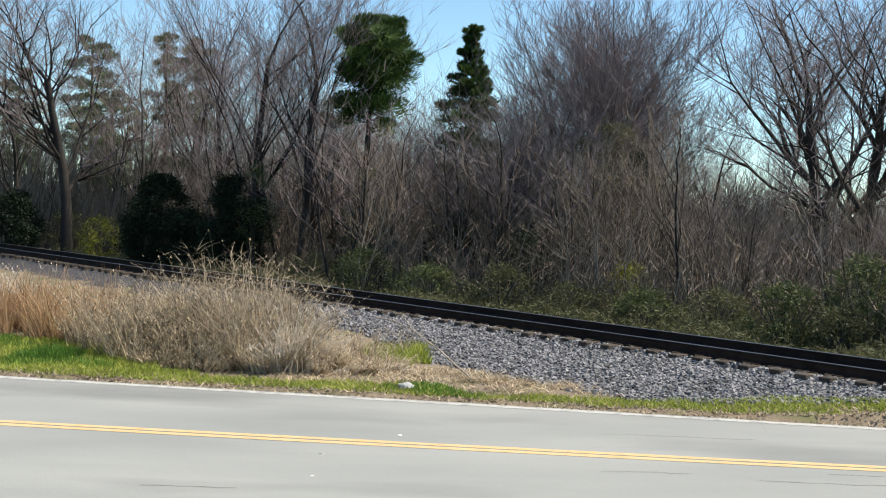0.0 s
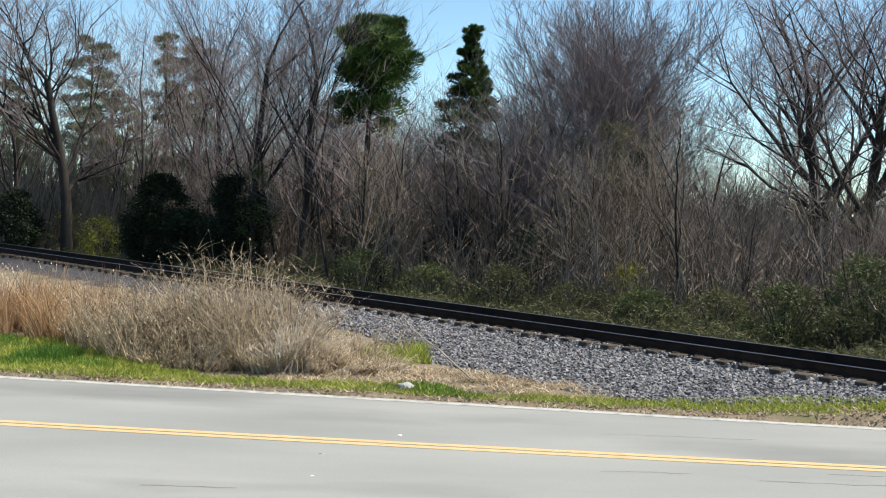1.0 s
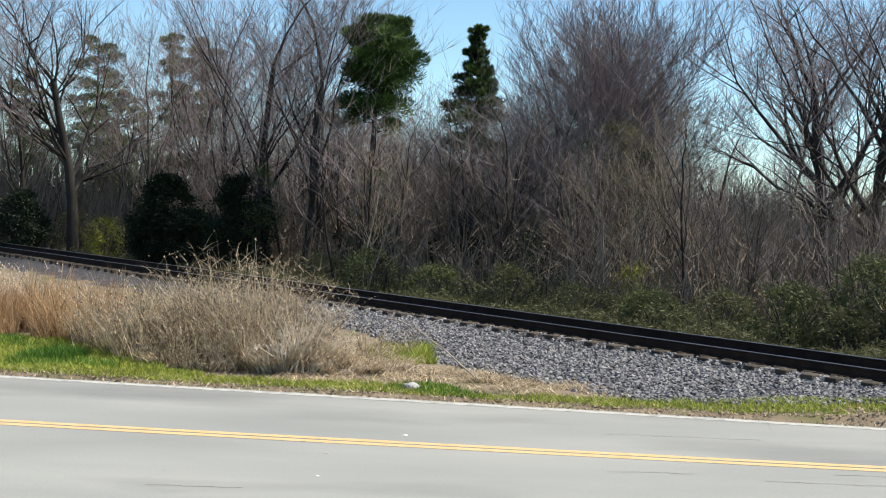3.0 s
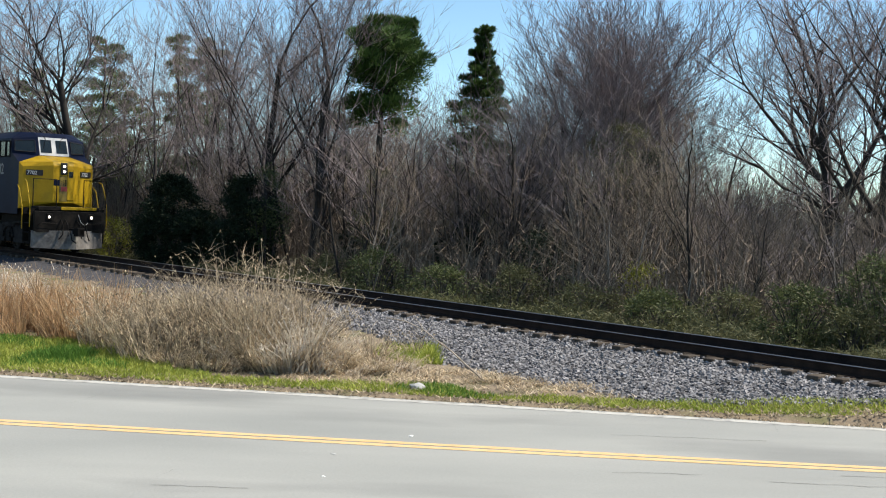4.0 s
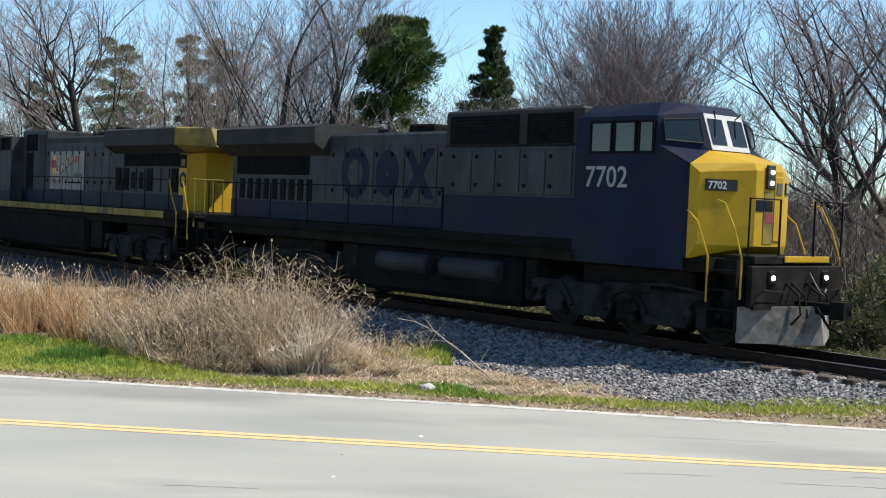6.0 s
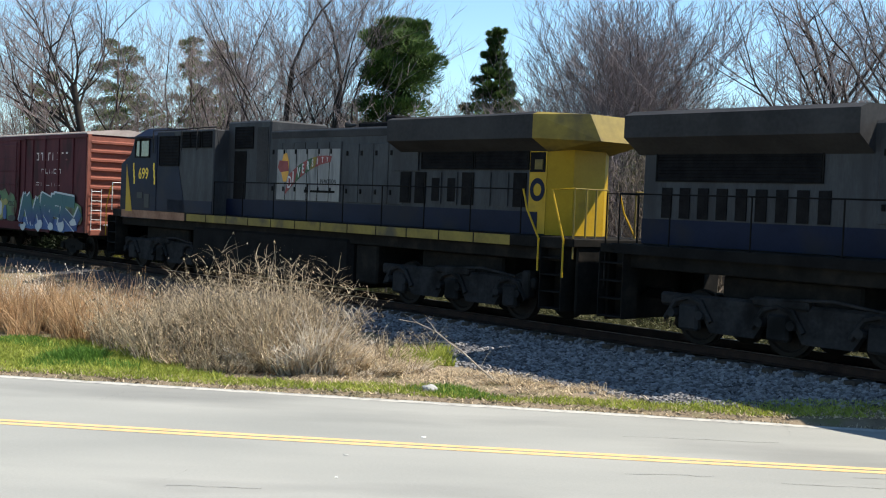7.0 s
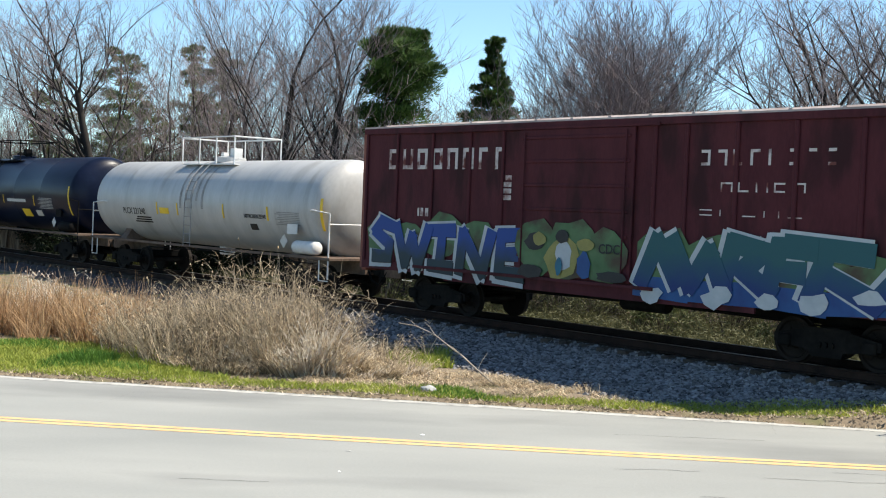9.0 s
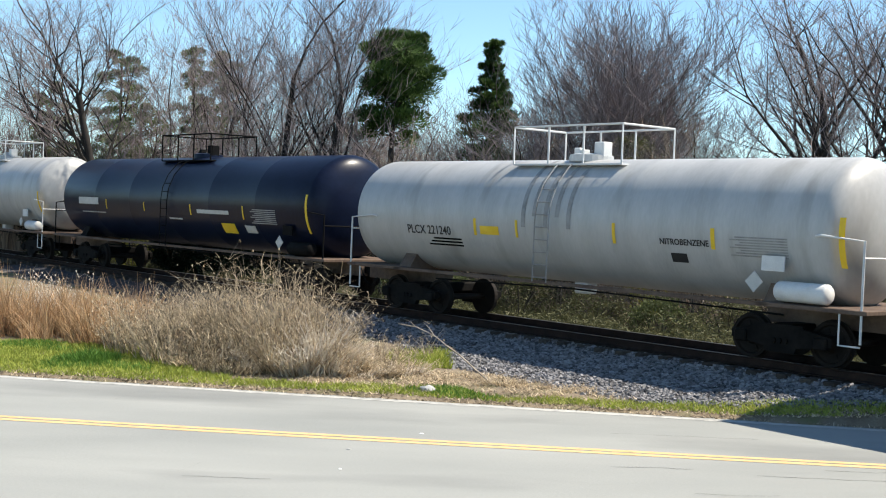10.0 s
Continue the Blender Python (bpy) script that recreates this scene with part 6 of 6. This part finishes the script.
    for i, (cx, cz, rx, rz) in enumerate(((16.0, 1.7, 0.6, 0.62), (14.9, 1.75, 0.8, 0.5), (13.6, 1.95, 0.9, 0.5), (12.3, 1.75, 0.9, 0.52), (6.6, 1.75, 0.75, 0.62), (5.2, 1.7, 1.0, 0.55), (3.6, 1.75, 1.0, 0.5), (2.0, 1.62, 0.62, 0.42))):
        blob(cx, cz, rx, rz, y + 0.046 + 0.0007 * i, "spray_green", "graffiti_ground", car, label=GROUND)
    S1 = ((0.92, 0.86), (0.4, 0.97), (0.12, 0.72), (0.8, 0.42), (0.72, 0.1), (0.1, 0.1))
    W1 = ((0.0, 0.95), (0.28, 0.06), (0.5, 0.72), (0.7, 0.04), (1.0, 0.92))
    I1 = (((0.08, 0.93), (0.92, 0.95)), ((0.52, 0.93), (0.42, 0.08)), ((0.05, 0.08), (0.85, 0.06)))
    N1 = ((0.05, 0.04), (0.15, 0.93), (0.72, 0.05), (0.95, 0.93))
    E1 = (((0.95, 0.95), (0.2, 0.9), (0.15, 0.06), (0.92, 0.04)), ((0.2, 0.48), (0.7, 0.5)))
    q0 = y + 0.053
    for i, (lines, x0, w, lift) in enumerate((((S1,), 16.28, 0.82, 0.1), ((W1,), 15.36, 1.14, 0.02), (I1, 14.18, 0.86, 0.0), ((N1,), 13.2, 1.12, -0.02), (E1, 12.0, 0.86, 0.0))):
        z0, x0, w = 1.14 + lift, 16.36 - (16.28 - x0) * 1.1, w * 1.1
        strokes(lines, x0 + 0.05, w, z0 - 0.06, 1.06, 0.205, "spray_white", q0 + 0.004 * (i % 2), "graffiti_rim")
        strokes(lines, x0 - 0.05, w, z0 - 0.03, 1.0, 0.135, "spray_black", q0 + 0.009 + 0.004 * (i % 2), "graffiti_shade")
        strokes(lines, x0 - 0.02, w, z0, 1.0, 0.15, "fade_blue", q0 + 0.016 + 0.004 * (i % 2), "graffiti_letter")
    wild = ((((0.0, 0.1), (0.07, 0.9), (0.16, 0.15)),), (((0.14, 0.92), (0.22, 0.1), (0.3, 0.75), (0.36, 0.1)),),
            (((0.36, 0.15), (0.4, 0.95), (0.52, 0.8), (0.44, 0.45), (0.55, 0.08)),), (((0.54, 0.1), (0.58, 0.92), (0.7, 0.9)), ((0.56, 0.5), (0.66, 0.48))),
            (((0.62, 0.98), (0.9, 0.86)), ((0.76, 0.9), (0.7, 0.06))), (((0.78, 0.42), (0.93, 0.06), (1.0, 0.45)),))
    strokes((((0.0, 0.0), (0.2, -0.02), (0.5, 0.02), (0.75, -0.03), (0.95, 0.06)),), 7.3, 5.6, 1.2, 1.1, 0.2, "spray_blue", q0 - 0.002, "graffiti_shape")
    for i, lines in enumerate(wild):
        strokes(lines, 7.3, 5.6, 1.22, 1.04, 0.215, "spray_white", q0 + 0.004 + 0.004 * (i % 2), "graffiti_rim")
        strokes(lines, 7.22, 5.6, 1.2, 1.02, 0.185, "fade_teal", q0 + 0.013 + 0.004 * (i % 2), "graffiti_shape")
    for i, (cx, cz, r) in enumerate(((6.9, 1.05, 0.16), (5.3, 1.12, 0.2), (4.2, 1.1, 0.15), (3.2, 1.15, 0.22), (2.1, 1.35, 0.18))):
        blob(cx, cz, r * 1.6, r, q0 + 0.024, "spray_white", "graffiti_shape", car, 0.35, 9)
    # plain shapes on the door's green patch
    for i, (cx, cz, rx, rz, mt) in enumerate(((10.3, 1.85, 0.62, 0.6, "spray_green"), (9.2, 1.85, 0.8, 0.62, "spray_green"), (8.2, 1.75, 0.62, 0.55, "spray_green"), (9.45, 1.62, 0.5, 0.46, "figure_ochre"), (9.4, 1.72, 0.24, 0.34, "spray_white"), (10.3, 1.95, 0.3, 0.2, "spray_black"),
                                              (10.15, 2.02, 0.2, 0.16, "figure_ochre"), (9.45, 2.1, 0.2, 0.14, "spray_black"), (8.75, 1.95, 0.26, 0.13, "figure_ochre"), (8.78, 1.5, 0.2, 0.3, "spray_blue"), (10.4, 1.3, 0.4, 0.14, "spray_black"), (8.0, 1.32, 0.4, 0.12, "spray_black"), (9.5, 1.45, 0.1, 0.2, "spray_teal"))):
        blob(cx, cz, rx, rz, y + 0.096 + 0.0042 * i, mt, "graffiti_shape", d, 0.14)
    writing("CDC", 0.28, "spray_black", d, on_side(8.35, y + 0.16, 1.8), "graffiti_letter", bold=0.004)
    part("underframe", boxes((a + 0.3, b - 0.3, -0.35, 0.35, 0.72, 1.06)), "black_iron", car)
    part("brake_cylinder", B(lathe, [(7.2, 0.14), (7.25, 0.17), (8.4, 0.17), (8.45, 0.14)], 16, "x", (0, 0.75, 0.78)), "black_iron", car)
    part("brake_rod", B(tube, [(3.4, 0.5, 0.7), (8.0, 0.6, 0.78), (14.4, 0.5, 0.7)], 0.02, 5), "black_iron", car)
    car_truck(car, 3.25)
    car_truck(car, 14.3)
    coupler(car, 0.0, -1)
    coupler(car, 17.9, 1)
    return car


def tank_car(L, x0, x1, R, zc, skin, label, marks):
    car = tagged(new("tank_car"), label, "tank car", "freight train")
    n = 8
    prof = [(x0 + 0.55 * (1 - math.cos(a)), R * math.sin(a)) for a in [max(0.05, i / n * math.pi / 2) for i in range(n + 1)]]
    seams = [x0 + 0.55 + (x1 - x0 - 1.1) * i / 6 for i in range(1, 6)]
    mid = []
    for s in seams:
        mid += [(s - 0.03, R), (s - 0.012, R + 0.002), (s + 0.012, R + 0.002), (s + 0.03, R)]
    tail = [(x0 + x1 - p, r) for p, r in prof[::-1]]
    tank = part("tank", B(lathe, prof + mid + tail, 64, "x", (0, 0, zc)), skin, car, smooth=True)
    c = (x0 + x1) / 2
    # dome, valves and the railed platform
    part("dome", B(lathe, [(zc + R - 0.06, 0.52), (zc + R + 0.1, 0.5), (zc + R + 0.14, 0.3)], 24, "y"), skin, car).matrix_basis = Matrix.Translation((c, 0, 0)) @ Matrix(((1, 0, 0, 0), (0, 0, 1, 0), (0, 1, 0, 0), (0, 0, 0, 1)))
    metal = marks["rail"]
    for v in ((c - 0.5, c - 0.2, -0.15, 0.15, zc + R + 0.05, zc + R + 0.4), (c + 0.3, c + 0.48, -0.1, 0.1, zc + R + 0.05, zc + R + 0.28), (c - 0.05, c + 0.12, 0.1, 0.3, zc + R + 0.1, zc + R + 0.22)):
        part("valve", boxes(v, c=0.02), metal, car)
    part("walk_grating", boxes((c - 1.7, c + 1.7, 0.55, 0.85, zc + R - 0.17, zc + R - 0.13), (c - 1.7, c + 1.7, -0.85, -0.55, zc + R - 0.17, zc + R - 0.13)), metal, car)
    top = zc + R + 0.72
    for s in (-1, 1):
        rail_run(car, [(c - 1.7, s * 0.85, zc + R - 0.15), (c - 1.7, s * 0.85, top), (c + 1.7, s * 0.85, top), (c + 1.7, s * 0.85, zc + R - 0.15)], 0.024, metal, [(c - 0.55, s * 0.85, top), (c + 0.55, s * 0.85, top)], zc + R - 0.15, name="platform_rail")
    for x in (c - 1.7, c + 1.7):
        rail_run(car, [(x, -0.85, top), (x, 0.85, top)], 0.024, metal, name="platform_rail")
    # side ladder to the platform
    bm = bmesh.new()
    for dx in (-0.22, 0.22):
        tube(bm, [(c + dx, 0.85, zc + R - 0.15)] + [(c + dx, math.sin(t) * (R + 0.1), zc + math.cos(t) * (R + 0.1)) for t in (0.7, 1.0, 1.3, 1.57)] + [(c + dx, R + 0.1, 1.1)], 0.015, 5)
    for i in range(8):
        z = 1.2 + i * 0.28
        yy = R + 0.11 if z < zc else math.sqrt(max(0.1, (R + 0.1) ** 2 - (z - zc) ** 2))
        tube(bm, [(c - 0.22, yy, z), (c + 0.22, yy, z)], 0.014, 5)
    part("ladder", bm, "soot_stain" if skin == "tank_white" else metal, car)

    def patch(a0, a1, t0, t1, material, name, lift=0.01, parent=None, label=""):
        """A curved sheet on the tank's near side, from height t0 to t1 over the rail."""
        bm = bmesh.new()
        g = 16
        rows = []
        for i in range(g + 1):
            z = t0 + (t1 - t0) * i / g - zc
            yy = math.sqrt(max(0.01, (R + lift) ** 2 - z * z))
            rows.append([bm.verts.new((x, yy * k, zc + z * k)) for x in (a0, a1) for k in (1.0, 1 - lift / R)])
        for p, q in zip(rows, rows[1:]):
            bm.faces.new((p[0], q[0], q[2], p[2]))
            bm.faces.new((p[1], p[3], q[3], q[1]))
        return part(name, bm, material, parent or tank, label)

    for a0, a1, t0, t1, mt, nm in marks["patches"]:
        patch(a0, a1, t0, t1, mt, nm)
    for text, size, x, z, mt in marks["text"]:
        o = writing(text, size, mt, tank, Matrix(), bold=0.003)
        for v in o.data.vertices:
            zz = z + v.co.y - zc
            yy = math.sqrt((R + 0.008) ** 2 - zz * zz)
            v.co = Vector((x - v.co.x, yy + v.co.z, zc + zz))
    # end platforms, sill, saddles
    for e, s in ((0.55, 1), (L - 0.55, -1)):
        lo, hi = sorted((e, e + s * 2.3))
        part("end_platform", boxes((lo, hi, -1.5, 1.5, 1.06, 1.14), c=0.01), marks["deck"], car)
        part("stub_sill", boxes((lo, hi + 0.6, -0.3, 0.3, 0.68, 1.06), c=0.02), "rusty_frame", car)
        bm = bmesh.new()
        hull(bm, [(e + s * p, w, z) for p in (1.9, 2.35) for w, z in ((-1.2, 1.12), (1.2, 1.12), (-0.98, zc - R * 0.72), (0.98, zc - R * 0.72))])
        part("saddle", bm, marks["saddle"], car)
        for q in (-1, 1):
            rail_run(car, [(e + s * 0.12, q * 1.46, 0.55), (e + s * 0.12, q * 1.46, 2.35), (e + s * 1.0, q * 1.46, 2.42), (e + s * 1.15, q * 1.4, 2.4)], 0.024, metal, name="end_rail")
            rail_run(car, [(e + s * 0.12, q * 1.46, 0.5), (e + s * 0.55, q * 1.46, 0.5), (e + s * 0.55, q * 1.46, 1.1)], 0.02, metal, name="stirrup")
        rail_run(car, [(e + s * 0.12, -1.46, 2.05), (e + s * 0.12, 1.46, 2.05)], 0.022, metal, name="end_rail")
    part("running_board", boxes((2.6, L - 2.6, 1.36, 1.5, 1.06, 1.13)), marks["deck"], car)
    part("brake_tank", B(lathe, [(1.4, 0.15), (1.45, 0.19), (2.45, 0.19), (2.5, 0.15)], 18, "x", (0, 1.32, 1.36)), metal, car, smooth=True)
    part("placard_board", boxes((2.3, 2.8, 1.42, 1.45, 1.72, 2.0)), "pale_metal" if skin == "tank_white" else "truck_grey", car)
    bm = bmesh.new()
    hull(bm, [(2.95 + a, yy, 1.5 + b) for yy in (1.44, 1.455) for a, b in ((0, 0.2), (0.2, 0), (0, -0.2), (-0.2, 0))])
    part("placard", bm, "mark_white", car, "white diamond placard")
    part("bottom_valve", boxes((c - 0.2, c + 0.2, -0.2, 0.2, zc - R - 0.25, zc - R + 0.1), c=0.04), metal, car)
    part("brake_rod", B(tube, [(3.0, 0.4, 0.85), (c, 0.5, 0.95), (L - 3.0, 0.4, 0.85)], 0.02, 5), "black_iron", car)
    car_truck(car, 2.55)
    car_truck(car, L - 2.75)
    coupler(car, 0.0, -1)
    coupler(car, L, 1)
    return car


def fine_print(x0, x1, z0, z1, rows, mt):
    return [(x0, x1 - 0.12 * (i % 3), z0 + (z1 - z0) * i / rows, z0 + (z1 - z0) * (i + 0.5) / rows, mt, "fine_print") for i in range(rows)]


Y = "tape_yellow"
WHITE = dict(rail="pale_metal", deck="rusty_frame", saddle="rusty_frame",
             patches=[(10.98, 11.07, 2.05, 2.45, Y, "reflector"), (10.2, 10.95 - 0.1, 2.08, 2.28, Y, "label_patch"), (9.55, 9.62, 2.05, 2.45, Y, "reflector"), (6.55, 6.63, 2.05, 2.48, Y, "reflector"), (3.95, 4.05, 2.05, 2.46, Y, "reflector"), (1.1, 1.22, 1.85, 2.75, Y, "reflector"),
                      (4.7, 5.1, 1.75, 1.93, "ink", "label_patch")] + fine_print(11.6, 12.9, 1.75, 1.98, 3, "truck_grey") + fine_print(2.3, 3.6, 1.95, 2.35, 8, "soot_stain")
             + [(9.3 - i * 0.36, 9.42 - i * 0.36, 2.3 + 0.25 * (i % 2), 3.86 - 0.05 * i, "soot_stain", "stain") for i in range(5)],
             text=[("PLCX 221240", 0.30, 13.65, 2.02, "ink"), ("NITROBENZENE", 0.17, 5.35, 2.1, "ink")])
BLACK = dict(rail="truck_grey", deck="rusty_frame", saddle="black_iron",
             patches=[(14.6, 14.66, 2.2, 2.55, Y, "reflector"), (11.6, 11.66, 2.2, 2.5, Y, "reflector"), (8.3, 8.36, 2.15, 2.5, Y, "reflector"), (5.0, 5.06, 2.1, 2.5, Y, "reflector"), (1.5, 1.6, 1.8, 2.9, Y, "reflector"), (5.7, 6.5, 1.65, 1.95, Y, "label_patch"), (4.5, 5.1, 1.7, 1.92, "mark_white", "label_patch"), (5.9, 7.9, 2.22, 2.34, "mark_white", "label_patch"),
                      (9.0, 9.9, 1.98, 2.03, "mark_white", "fine_print"), (15.3, 17.0, 2.35, 2.6, "mark_white", "fine_print"), (14.8, 16.8, 2.05, 2.09, "soot_stain", "fine_print")] + fine_print(3.2, 4.6, 2.0, 2.45, 8, "soot_stain"),
             text=[])
THIRD = dict(rail="pale_metal", deck="rusty_frame", saddle="rusty_frame", patches=[(9.0, 12.6, 3.6, 4.05, "rust_stain", "stain"), (1.1, 1.22, 1.85, 2.75, Y, "reflector")], text=[])

CARS = [(lead_locomotive(), 0.0), (second_locomotive(), 21.6), (box_car(), 45.2),
        (tank_car(16.6, 1.05, 16.25, 1.41, 2.49, "tank_white", "white tank car with black lettering and soot streaks", WHITE), 63.1),
        (tank_car(19.9, 0.95, 18.95, 1.5, 2.6, "tank_black", "glossy black tank car with yellow reflector strips", BLACK), 79.7),
        (tank_car(16.6, 1.0, 15.6, 1.5, 2.72, "tank_white", "white tank car with a rusty streak on top", THIRD), 99.6)]


# ---- what moves ----
def motions():
    for car, u in CARS:
        rows = []
        for i in range(101):
            t = i / 10
            rows.append((t, on_track(u - (S4 + SPEED * (t - 4)), 0, RZ)))
        walk(car, rows)
    for ob, r in WHEELS:
        base = ob.location.copy()
        rows = []
        for i in range(301):
            t = i / FPS
            rows.append((t, Matrix.Translation(base) @ pose(0, 0, 0, 0, -math.degrees(SPEED * t / r) % 360, 0)))
        walk(ob, rows)


motions()
